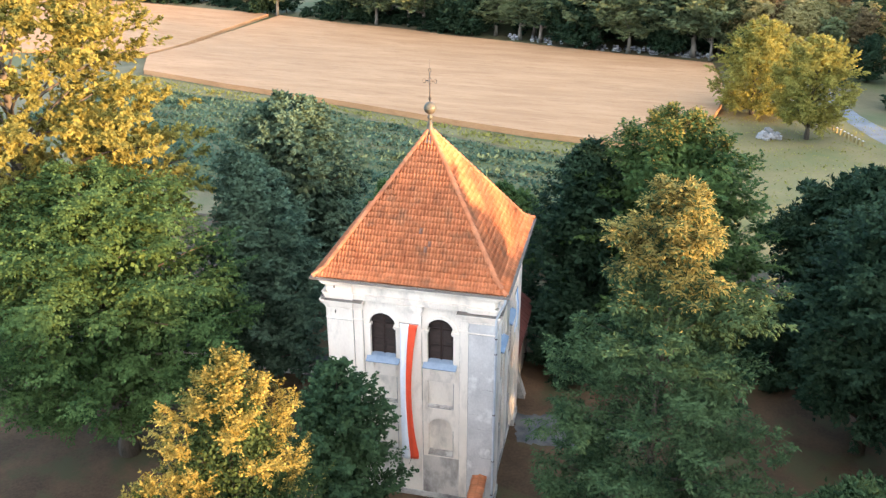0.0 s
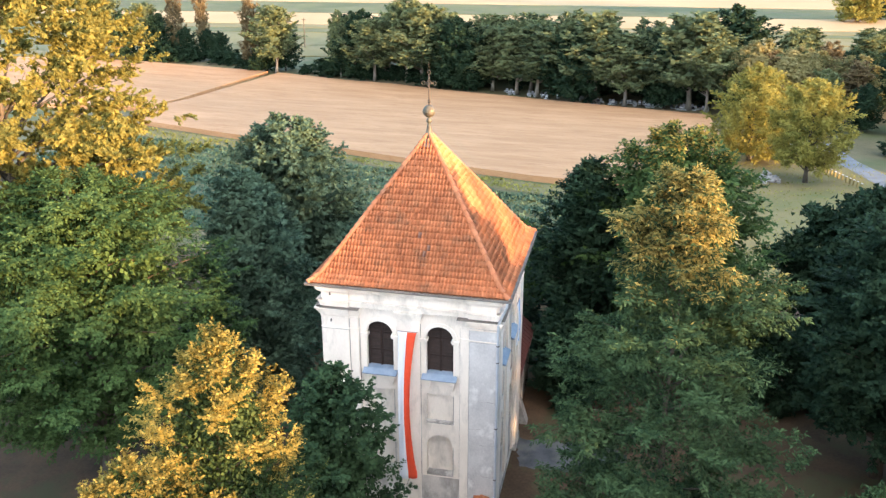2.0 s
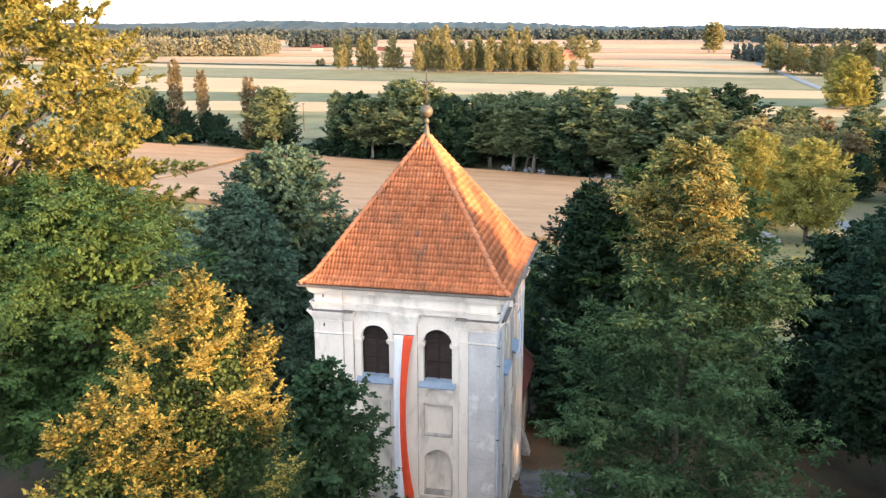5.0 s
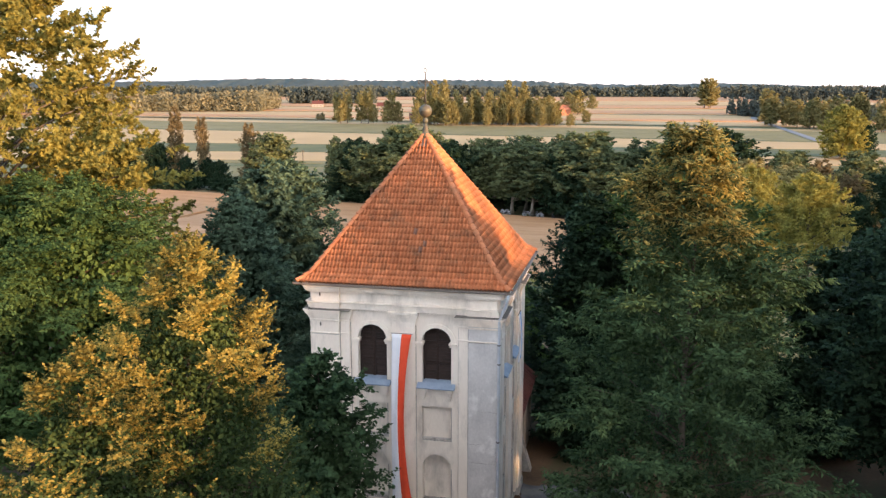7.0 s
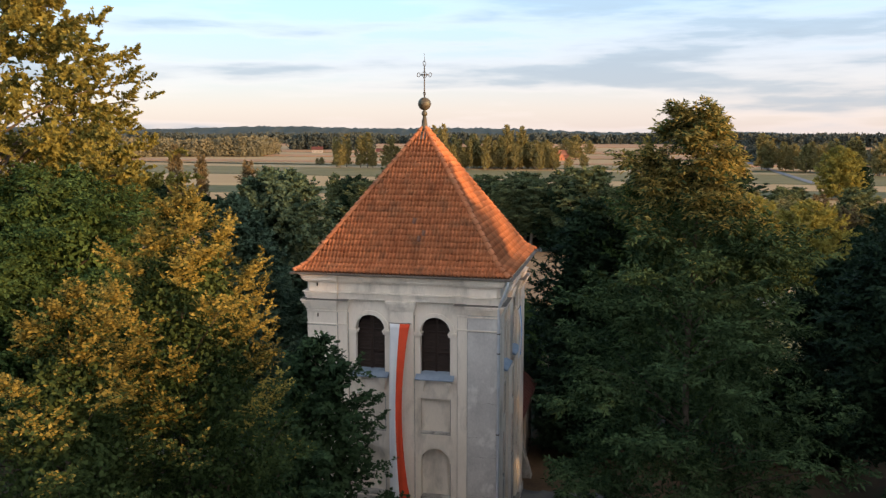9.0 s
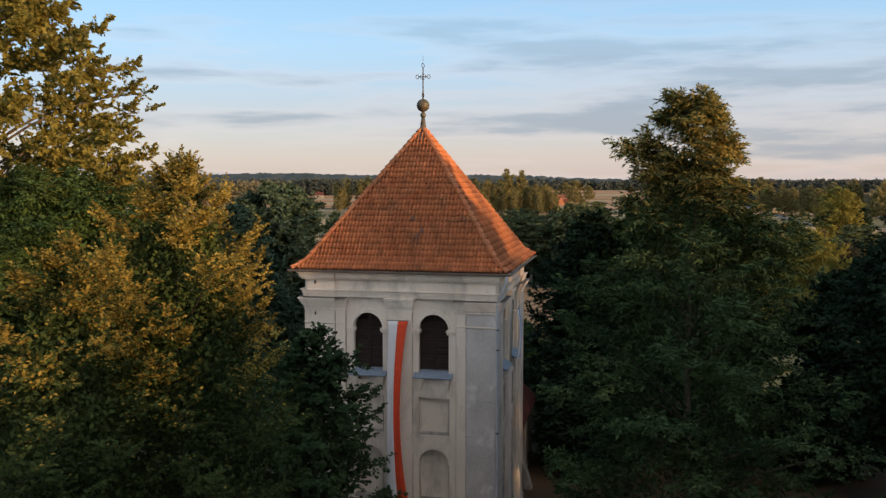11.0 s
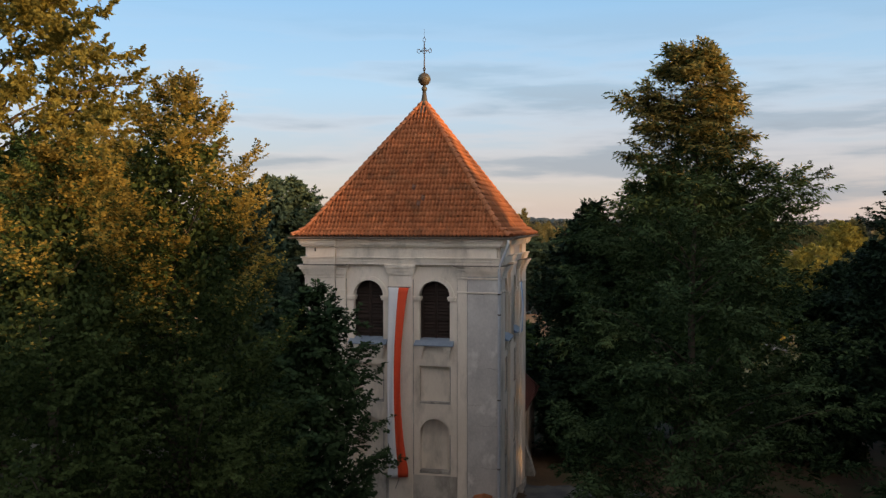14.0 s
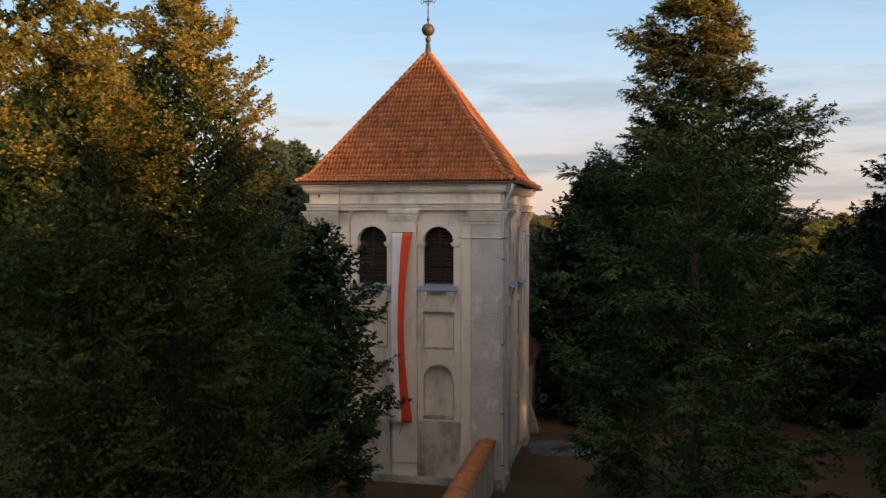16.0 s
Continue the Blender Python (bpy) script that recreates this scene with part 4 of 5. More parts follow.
def make_tree(name, x, y, height, radius, base, mat, seed, label, lobes=60, sprays=24, leaves=24, leaf=0.16, ratio=0.5, lobe=0.3, droop=0.25, spread=0.16, bark=BARK, trunk=0.3, core=0.26, fill=(0.55, 1.0), group="", limbs=14, category="tree", reach_of=(0.75, 1.3), rough=(0.6, 1.18), far=False, flat=1.0, up=1.2, tufts=0):
    r = np.random.default_rng(seed)
    e = thing(name, x, y, 0, 0, label, category, group)
    span = height - base
    s = (np.arange(lobes) + r.uniform(0, 1, lobes)) / lobes
    s = s ** 0.9
    ang = np.arange(lobes) * 2.39996 + r.uniform(-0.5, 0.5, lobes)
    env = radius * dome(s) * r.uniform(rough[0], rough[1], lobes)
    rho = radius * lobe * r.uniform(0.7, 1.25, lobes) * np.clip(0.45 + dome(s) * 0.65, 0.4, 1)
    rad = np.maximum(0.0, env - rho * 0.75) * np.sqrt(r.uniform(fill[0], fill[1], lobes))
    cz = base + s * (span - 0.7 * rho) + 0.1 * rho
    cx = rad * np.cos(ang)
    cy = rad * np.sin(ang)
    if tufts:
        # small sprays that stand out of the crown and break its outline
        st, at = r.uniform(0.12, 1.0, tufts), r.uniform(0, 2 * math.pi, tufts)
        rt = radius * dome(st) * r.uniform(0.85, 1.03, tufts)
        cx, cy = np.concatenate([cx, rt * np.cos(at)]), np.concatenate([cy, rt * np.sin(at)])
        cz, rho = np.concatenate([cz, base + st * span * 0.99]), np.concatenate([rho, radius * r.uniform(0.08, 0.15, tufts)])
        ang, s = np.concatenate([ang, at]), np.concatenate([s, st])
        lobes += tufts
    centre = np.stack([cx, cy, cz], 1)
    out = unit(np.stack([np.cos(ang) * (0.35 + dome(s)), np.sin(ang) * (0.35 + dome(s)), 1.3 * (s - 0.25)], 1))
    # sprays
    n = lobes * sprays
    c = np.repeat(centre, sprays, 0)
    rh = np.repeat(rho, sprays)
    o = np.repeat(out, sprays, 0)
    d = unit(unit(r.normal(size=(n, 3))) + 0.85 * o)
    d[:, 2] *= flat
    reach = r.uniform(reach_of[0], reach_of[1], n) * rh
    m = n * leaves
    f = r.uniform(0.12, 1.0, m) ** 0.8
    dd, oo = np.repeat(d, leaves, 0), np.repeat(o, leaves, 0)
    rr, cc = np.repeat(reach, leaves), np.repeat(c, leaves, 0)
    pos = cc + dd * (rr * f)[:, None] + r.normal(size=(m, 3)) * (spread * rr * (1.05 - 0.85 * f))[:, None]
    pos[:, 2] -= droop * rr * f ** 2
    axis = unit(dd * 0.8 + r.normal(size=(m, 3)) * 0.6 + np.array([0, 0, -0.9 * droop - 0.1]))
    normal = unit(oo * 0.35 + np.array([0, 0, up]) + r.normal(size=(m, 3)) * (0.85 - 0.2 * up))
    size = leaf * r.uniform(0.65, 1.35, m)
    # larger leaves deep inside close the crown
    k = int(m * core)
    pick = r.integers(0, m, k)
    pos_in = cc[pick] + r.normal(size=(k, 3)) * (rr[pick] * 0.3)[:, None]
    pos = np.concatenate([pos, pos_in])
    axis = np.concatenate([axis, unit(r.normal(size=(k, 3)))])
    normal = np.concatenate([normal, unit(r.normal(size=(k, 3)) + np.array([0, 0, 0.6]))])
    size = np.concatenate([size, np.full(k, leaf * 1.5)])
    v, q = leaf_triangles(pos, axis, normal, size, ratio * 1.3) if far else leaf_mesh(r, pos, axis, normal, size, ratio)
    arrays("crown", v, q, mat, e)
    # trunk and limbs
    bend = r.uniform(-0.25, 0.25, 2)
    hs = np.linspace(0, base + span * 0.82, 9)
    axis_pts = [(bend[0] * math.sin(h * 0.5), bend[1] * math.sin(h * 0.4 + 1), h) for h in hs]
    bm = tube(bmesh.new(), [(axis_pts[0][0], axis_pts[0][1], -0.1)] + axis_pts[1:], [trunk * (1.35 if i == 0 else 1) * (1 - 0.88 * i / 8) + 0.02 for i in range(9)], 9)
    chosen = r.choice(lobes - tufts, min(limbs, lobes), replace=False)
    for i in chosen:
        h = max(base * 0.75, cz[i] - 0.55 * math.hypot(cx[i], cy[i]) - 0.4)
        h = min(h, base + span * 0.78)
        p = Vector(np.array([np.interp(h, hs, [a[j] for a in axis_pts]) for j in range(3)]))
        q2 = Vector(centre[i])
        mid = (p + q2) / 2 + Vector((0, 0, -0.05 * (q2 - p).length))
        w = max(0.03, trunk * 0.38 * (1 - 0.6 * s[i]))
        tube(bm, [p, mid, q2], [w, w * 0.7, w * 0.3], 6)
    part("trunk", bm, bark, e, "", True)
    return e


PROFILES = {
    "lime": ((0, 0.62), (0.15, 0.9), (0.4, 1.0), (0.62, 0.93), (0.76, 0.76), (0.87, 0.51), (0.95, 0.27), (1, 0.05)),
    "cone": ((0, 0.7), (0.2, 1.0), (0.45, 0.92), (0.7, 0.66), (0.88, 0.36), (1, 0.05)),
    "robinia": ((0, 0.82), (0.2, 1.0), (0.5, 0.93), (0.64, 0.76), (0.74, 0.52), (0.80, 0.34), (0.87, 0.36), (0.94, 0.27), (1, 0.06)),
    "broad": ((0, 0.55), (0.18, 0.9), (0.42, 1.0), (0.66, 0.88), (0.82, 0.66), (0.94, 0.36), (1, 0.1)),
    "open": ((0, 0.75), (0.15, 0.98), (0.45, 1.0), (0.75, 0.9), (0.9, 0.62), (1, 0.2)),
}


def boughed_tree(name, x, y, height, radius, base, mat, seed, label, profile="broad", limbs=100, forks=8, twigs=6, leaves=13, leaf=0.12, ratio=0.55, spray=1.2, twig=0.5, rise=0.55, bow=0.1, lift=0.1, droop=0.15, up=0.8, outward=0.5, loose=0.4, core=6000, core_leaf=0.3, bark=BARK, trunk=0.3, rough=(0.78, 1.08), top_tint=None, wood=30, category="tree", group="", far=False, start=0.5, roll=0.9, more=(), outer=0.0):
    """A tree grown from trunk to limb, from limb to fork, from fork to twig; the leaves lie in layered, pointed sprays along the twigs."""
    r = np.random.default_rng(seed)
    e = thing(name, x, y, 0, 0, label, category, group)
    span, sky_up = height - base, np.array([0.0, 0.0, 1.0])
    ps, pr = np.array(PROFILES[profile]).T

    def axis_at(z):
        return np.stack([0.12 * np.sin(z * 0.5 + seed), 0.12 * np.sin(z * 0.4), z], -1)
    s = ((np.arange(limbs) + r.uniform(0, 1, limbs)) / limbs)
    a = np.arange(limbs) * 2.39996 + r.uniform(-0.45, 0.45, limbs)
    rad = radius * np.interp(s, ps, pr) * r.uniform(rough[0], rough[1], limbs)
    tz = base + s * span
    if more:
        # single boughs that stand out: bearing in degrees, reach, height
        m = np.array(more, dtype=float)
        a, rad, tz = np.concatenate([a, np.radians(m[:, 0])]), np.concatenate([rad, m[:, 1]]), np.concatenate([tz, m[:, 2]])
        limbs += len(m)
    tip = axis_at(tz) + np.stack([rad * np.cos(a), rad * np.sin(a), 0 * a], 1)
    rz_ = np.clip(tz - rise * rad - 0.25, base * 0.7, base + span * 0.93)
    root = axis_at(rz_)
    way, reach = tip - root, np.linalg.norm(tip - root, axis=1)

    def along(i, f):
        return root[i] + way[i] * f[:, None] + sky_up * (bow * reach[i] * f * (1 - f) * 2)[:, None]

    def sideways(d, tilt=0.0):
        level = unit(np.cross(d, sky_up) + 1e-4)
        if not tilt:
            return level
        w = (r.normal(size=len(d)) * tilt)[:, None]
        return level * np.cos(w) + unit(np.cross(level, d)) * np.sin(w)
    # forks
    i2 = np.repeat(np.arange(limbs), forks)
    f2 = start + (1 - start) * np.tile((np.arange(forks) + 0.5) / forks, limbs) + r.uniform(-0.06, 0.06, len(i2))
    f2 = np.clip(f2, 0.1, 1.0)
    p2, d1 = along(i2, f2), unit(way)[i2]
    turn = np.where(np.arange(len(i2)) % 2, 1.0, -1.0) * np.radians(r.uniform(25, 62, len(i2))) * (1.12 - 0.75 * f2 ** 3)
    d2 = unit(d1 * np.cos(turn)[:, None] + sideways(d1, roll) * np.sin(turn)[:, None] + sky_up * (lift + r.normal(size=len(i2)) * 0.16)[:, None])
    l2 = spray * np.clip(reach[i2] / (0.55 * radius), 0.5, 1.15) * (1.2 - 0.55 * f2) * r.uniform(0.7, 1.25, len(i2))
    # twigs
    i3 = np.repeat(np.arange(len(i2)), twigs)
    f3 = np.tile((np.arange(twigs) + 0.7) / twigs, len(i2)) + r.uniform(-0.08, 0.08, len(i3))
    p3 = p2[i3] + d2[i3] * (l2[i3] * f3)[:, None] - sky_up * (droop * l2[i3] * f3 ** 2)[:, None]
    turn = np.where(np.arange(len(i3)) % 2, 1.0, -1.0) * np.radians(r.uniform(25, 60, len(i3))) * (1.15 - 0.9 * f3 ** 3)
    d3 = unit(d2[i3] * np.cos(turn)[:, None] + sideways(d2[i3], roll * 0.6) * np.sin(turn)[:, None] + r.normal(size=(len(i3), 3)) * 0.12 - sky_up * droop * 0.4)
    l3 = twig * (1.2 - 0.5 * f3) * r.uniform(0.7, 1.25, len(i3))
    # leaves
    i4 = np.repeat(np.arange(len(i3)), leaves)
    f4 = np.tile((np.arange(leaves) + 0.6) / leaves, len(i3)) + r.uniform(-0.05, 0.05, len(i4))
    d = d3[i4]
    pos = p3[i4] + d * (l3[i4] * f4)[:, None] - sky_up * (droop * l3[i4] * f4 ** 2)[:, None] + r.normal(size=(len(i4), 3)) * 0.12 * leaf
    hand = np.where(np.arange(len(i4)) % 2, 1.0, -1.0) * (1.05 - 0.8 * f4 ** 4)
    axis = unit(d * 0.75 + sideways(d) * hand[:, None] + r.normal(size=(len(i4), 3)) * 0.28 - sky_up * (0.15 + droop * 0.6))
    middle = axis_at(pos[:, 2])
    out = unit((pos - middle) * np.array([1, 1, 0.2]) + np.array([0, 0, 0.1]))
    normal = unit(sky_up * up + out * outward + r.normal(size=(len(i4), 3)) * loose)
    size = leaf * r.uniform(0.7, 1.25, len(i4))
    # twiggy shaded leaves close the inside of the crown
    cs = r.uniform(0.04, 0.9, core)
    ca, cr = r.uniform(0, 2 * math.pi, core), radius * np.interp(cs, ps, pr) * 0.6 * np.sqrt(r.uniform(0, 1, core))
    inner = axis_at(base + cs * span) + np.stack([cr * np.cos(ca), cr * np.sin(ca), 0 * ca], 1)
    pos, axis = np.concatenate([pos, inner]), np.concatenate([axis, unit(r.normal(size=(core, 3)))])
    normal, size = np.concatenate([normal, unit(r.normal(size=(core, 3)) + sky_up * 0.3)]), np.concatenate([size, core_leaf * r.uniform(0.7, 1.3, core)])
    if top_tint:
        # outer upper leaves get gold to paint in sunlight, with robinia seed-pod clusters among them
        hang = (pos[:, 2] > top_tint[0] + r.normal(size=len(pos)) * top_tint[3]) & (r.uniform(0, 1, len(pos)) < top_tint[1])
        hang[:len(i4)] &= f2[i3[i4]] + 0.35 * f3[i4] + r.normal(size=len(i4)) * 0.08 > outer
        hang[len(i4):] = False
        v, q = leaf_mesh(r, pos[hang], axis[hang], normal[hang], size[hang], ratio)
        arrays(top_tint[4], v, q, top_tint[2], e, top_tint[5])
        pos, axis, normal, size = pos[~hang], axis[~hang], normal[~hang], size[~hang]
    v, q = leaf_triangles(pos, axis, normal, size, ratio * 1.3) if far else leaf_mesh(r, pos, axis, normal, size, ratio)
    arrays("crown", v, q, mat, e)
    # trunk and limbs
    hs = np.linspace(0, base + span * 0.94, 10)
    stem = [tuple(p) for p in axis_at(hs)]
    bm = tube(bmesh.new(), [(stem[0][0], stem[0][1], -0.1)] + stem[1:], [trunk * (1.35 if i == 0 else 1) * (1 - 0.93 * i / 9) + 0.012 for i in range(10)], 9)
    for i in r.choice(limbs, min(wood, limbs), replace=False):
        w = max(0.022, trunk * 0.36 * (1 - 0.75 * (tz[i] - base) / span) * min(1.0, reach[i] / (0.6 * radius)))
        pts = along(np.full(5, i), np.linspace(0, 0.97, 5))
        tube(bm, [tuple(p) for p in pts], [w, w * 0.8, w * 0.6, w * 0.42, w * 0.2], 6)
    part("trunk", bm, bark, e, "", True)
    return e


# above a set height the limes' outer leaves take the painted sunlit gold
boughed_tree("lime_tree", -7.35, 24.4, 18.2, 4.0, 1.6, LEAF_LIME, 11, "lime tree with sunlit golden-green pointed sprays", "lime", 104, 9, 7, 14, 0.112, 0.6, 1.05, 0.44, 0.85, 0.04, 0.2, 0.06, 0.6, 0.6, 0.45, 26000, 0.16, trunk=0.26, roll=0.65, start=0.42, outer=0.76, rough=(0.66, 1.06), top_tint=(12.7, 0.94, LEAF_SUNLIT, 1.0, "painted_sunlit_foliage", "upper spray leaves coloured pale yellow to look sunlit"))
boughed_tree("lime_tree", -9.1, 20.6, 16.1, 2.9, 2.0, LEAF_LIME, 12, "smaller lime tree with golden-green leaves", "lime", 72, 8, 7, 14, 0.112, 0.6, 1.0, 0.42, 0.85, 0.04, 0.2, 0.06, 0.6, 0.6, 0.45, 15000, 0.16, trunk=0.22, roll=0.65, start=0.42, outer=0.76, rough=(0.7, 1.04), top_tint=(13.4, 0.94, LEAF_SUNLIT, 1.0, "painted_sunlit_foliage", "upper spray leaves coloured pale yellow to look sunlit"))
boughed_tree("maple_tree", -5.0, 34.7, 11.6, 2.75, 1.2, LEAF_MAPLE, 13, "young dark green maple close to the tower front", "broad", 72, 7, 5, 11, 0.16, 0.95, 0.85, 0.44, 0.6, 0.05, 0.12, 0.1, 1.1, 0.3, 0.4, 7000, 0.22, trunk=0.17, rough=(0.66, 1.1), roll=1.0)
boughed_tree("chestnut_tree", -19.3, 43.0, 18.2, 8.1, 4.8, LEAF_CHESTNUT, 14, "broad leafy green tree with layered foliage", "broad", 170, 10, 6, 12, 0.18, 0.62, 1.7, 0.7, 0.4, 0.1, 0.05, 0.24, 1.2, 0.25, 0.36, 16000, 0.34, trunk=0.5, roll=0.6)
boughed_tree("oak_tree", -26.4, 51.5, 30.5, 10.8, 5.0, LEAF_OAK, 15, "tall old oak with open sunlit crown", "open", 165, 12, 7, 12, 0.21, 0.8, 1.35, 0.55, 0.4, 0.18, 0.15, 0.08, 0.5, 0.7, 0.5, 3000, 0.3, trunk=0.6, wood=90, rough=(0.6, 1.0), far=True, start=0.42, roll=1.4, more=((-30, 10.2, 13.6), (-12, 10.6, 13.2), (-42, 10.4, 15.0), (4, 10.8, 14.2), (-35, 10.6, 16.4), (-20, 11.0, 18.0), (-8, 10.9, 15.6), (5, 11.0, 17.2), (-25, 9.4, 14.6), (-5, 9.0, 16.4), (-48, 9.4, 17.0), (-14, 9.6, 17.2), (-55, 9.0, 13.8), (-32, 9.2, 18.4), (16, 10.0, 19.0), (-28, 9.6, 19.8), (-18, 8.4, 15.4), (-38, 8.2, 16.6)))
boughed_tree("hornbeam_tree", -11.7, 50.8, 16.1, 4.2, 1.2, LEAF_HORNBEAM, 16, "dense grey-green conical tree", "cone", 105, 8, 5, 12, 0.2, 0.6, 1.15, 0.5, 0.5, 0.05, 0.1, 0.12, 0.75, 0.5, 0.45, 7000, 0.42, trunk=0.25, far=True, roll=0.9)
boughed_tree("linden_tree", -11.2, 60.8, 17.2, 5.5, 1.4, LEAF_HORNBEAM, 17, "large grey-green rounded tree", "broad", 120, 10, 6, 11, 0.24, 0.65, 1.5, 0.62, 0.5, 0.08, 0.1, 0.12, 0.75, 0.5, 0.45, 10000, 0.5, trunk=0.4, far=True, roll=1.3)
boughed_tree("robinia_tree", 9.9, 33.4, 20.9, 5.5, 1.2, LEAF_ROBINIA, 18, "tall robinia with feathery foliage and a sunlit top", "robinia", 116, 10, 6, 14, 0.23, 0.32, 1.3, 0.55, 0.5, 0.14, 0.1, 0.22, 1.1, 0.3, 0.5, 12000, 0.24, trunk=0.22, wood=60, rough=(0.6, 1.1), top_tint=(16.8, 0.72, LEAF_POD_SUNLIT, 0.5, "pod_sunlit_foliage", "golden-brown seed-pod clusters and top leaves coloured as sunlit"), roll=0.8, more=((176, 2.5, 18.9), (200, 2.0, 18.0), (2, 4.2, 16.0), (340, 3.8, 15.6), (22, 4.5, 14.9), (30, 0.9, 20.4), (150, 0.8, 20.8), (10, 4.4, 14.6), (185, 4.4, 13.6)))
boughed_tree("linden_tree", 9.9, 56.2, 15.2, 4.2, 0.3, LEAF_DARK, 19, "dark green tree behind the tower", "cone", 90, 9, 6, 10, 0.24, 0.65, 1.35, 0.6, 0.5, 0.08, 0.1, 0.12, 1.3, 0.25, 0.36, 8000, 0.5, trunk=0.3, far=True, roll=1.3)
# this linden's top leaves are coloured as if the sun caught them
boughed_tree("linden_tree", 15.6, 55.5, 17.6, 7.0, 1.4, LEAF_CHESTNUT, 20, "large green rounded tree with sunlit upper sprays", "broad", 130, 10, 6, 11, 0.24, 0.65, 1.6, 0.66, 0.5, 0.08, 0.08, 0.12, 1.3, 0.25, 0.36, 11000, 0.5, trunk=0.4, far=True, roll=1.1, top_tint=(16.4, 0.5, LEAF_SUNLIT, 0.7, "sunlit_foliage", "top leaves coloured yellow-green to look sunlit"))
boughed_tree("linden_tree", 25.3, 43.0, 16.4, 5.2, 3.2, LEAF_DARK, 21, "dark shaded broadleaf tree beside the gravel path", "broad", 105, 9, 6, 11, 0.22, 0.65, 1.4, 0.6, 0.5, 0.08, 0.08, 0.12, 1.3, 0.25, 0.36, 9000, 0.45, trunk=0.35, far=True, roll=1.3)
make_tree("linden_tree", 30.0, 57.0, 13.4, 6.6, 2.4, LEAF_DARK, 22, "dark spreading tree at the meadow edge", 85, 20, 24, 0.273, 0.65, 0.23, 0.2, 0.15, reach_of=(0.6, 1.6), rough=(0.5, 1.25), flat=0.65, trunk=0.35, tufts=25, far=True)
make_tree("shrub", 19.4, 31.5, 7.2, 3.4, 0.4, LEAF_ROBINIA, 23, "young robinia thicket in the churchyard", 50, 18, 18, 0.24, 0.4, 0.32, 0.3, 0.15, trunk=0.1, category="shrub")
boughed_tree("shrub", 8.7, 52.4, 5.8, 2.9, 0.2, LEAF_DARK, 33, "dark rounded bush beside the gravel path", "cone", 46, 8, 6, 10, 0.2, 0.65, 1.0, 0.5, 0.6, 0.08, 0.1, 0.12, 1.3, 0.25, 0.36, 3000, 0.4, trunk=0.12, far=True, roll=1.2, category="shrub")
make_tree("shrub", 5.2, 70.0, 7.5, 4.6, 0.3, LEAF_CHESTNUT, 24, "yellow-green rounded bush behind the tower", 60, 20, 18, 0.288, 0.6, 0.3, 0.2, 0.15, trunk=0.12, category="shrub", far=True)
make_tree("shrub", -4.6, 78.0, 5.2, 3.3, 0.2, LEAF_CHESTNUT, 25, "yellow-green bush at the field edge", 40, 20, 18, 0.288, 0.6, 0.32, 0.2, 0.15, trunk=0.1, category="shrub", far=True)
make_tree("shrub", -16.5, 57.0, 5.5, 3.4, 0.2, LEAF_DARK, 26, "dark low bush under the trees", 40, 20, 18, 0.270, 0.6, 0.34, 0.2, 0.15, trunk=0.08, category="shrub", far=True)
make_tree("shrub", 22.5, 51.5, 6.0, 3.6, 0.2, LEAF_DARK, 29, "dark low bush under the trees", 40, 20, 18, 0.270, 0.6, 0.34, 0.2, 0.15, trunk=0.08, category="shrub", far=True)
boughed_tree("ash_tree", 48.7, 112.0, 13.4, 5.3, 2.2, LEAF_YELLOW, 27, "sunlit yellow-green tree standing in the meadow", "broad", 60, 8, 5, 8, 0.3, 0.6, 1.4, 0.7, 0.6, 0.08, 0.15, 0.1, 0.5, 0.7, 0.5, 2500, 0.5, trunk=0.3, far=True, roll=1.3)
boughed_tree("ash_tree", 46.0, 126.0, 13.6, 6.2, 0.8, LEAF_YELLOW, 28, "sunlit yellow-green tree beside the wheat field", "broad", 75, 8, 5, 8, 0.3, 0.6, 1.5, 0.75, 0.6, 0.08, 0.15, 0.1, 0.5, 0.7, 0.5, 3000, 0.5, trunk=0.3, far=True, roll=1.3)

# a row of trees added outside the view towards the sun, to shade the churchyard
sx_, sy_ = math.sin(az), math.cos(az)
row_heights = (17.8, 17.8, 17.9, 18.4, 18.7, 18.4, 17.8, 17.6, 17.8, 18.2, 18.4, 18.6, 19.0, 19.0, 19.0, 19.0)
caster = make_tree("unseen_shade_lime", 16.5, 3.0, 20.0, 5.8, 1.0, LEAF_DARK, 31, "tall dark lime tree added out of view for shade", 46, 12, 9, 0.7, 0.8, 0.27, 0.2, 0.15, far=True, trunk=0.35, group="row of limes", core=0.15, fill=(0.1, 1.0))
spots = [(27.5 - sy_ * 4.4 * (i - 8), 27.0 + sx_ * 4.4 * (i - 8), h) for i, h in enumerate(row_heights)]
spots += [(35.0 - sy_ * 4.4 * (i - 7.5), 24.0 + sx_ * 4.4 * (i - 7.5), h + 0.6) for i, h in enumerate(row_heights) if i not in (7, 8, 9)]
# unseen trees added beside and behind the camera to block low sky light
spots += [(14, -14, 20), (8, -19, 22), (2, -14, 21), (-4, -18, 22), (-9, -13, 21), (-14, -16, 21), (-20, -9, 20), (-26, 2, 18), (-29, 12, 17), (-30, 22, 17), (-33, 31, 18), (20, -8, 13)]
for i, (x, y, h) in enumerate(spots):
    m = pose(x, y, 0, 0, 0, 47 * i) @ Matrix.Diagonal((0.85, 0.85, h / 20.0, 1))
    if i == 0:
        caster.matrix_world = m
    else:
        copy_thing(caster, m)
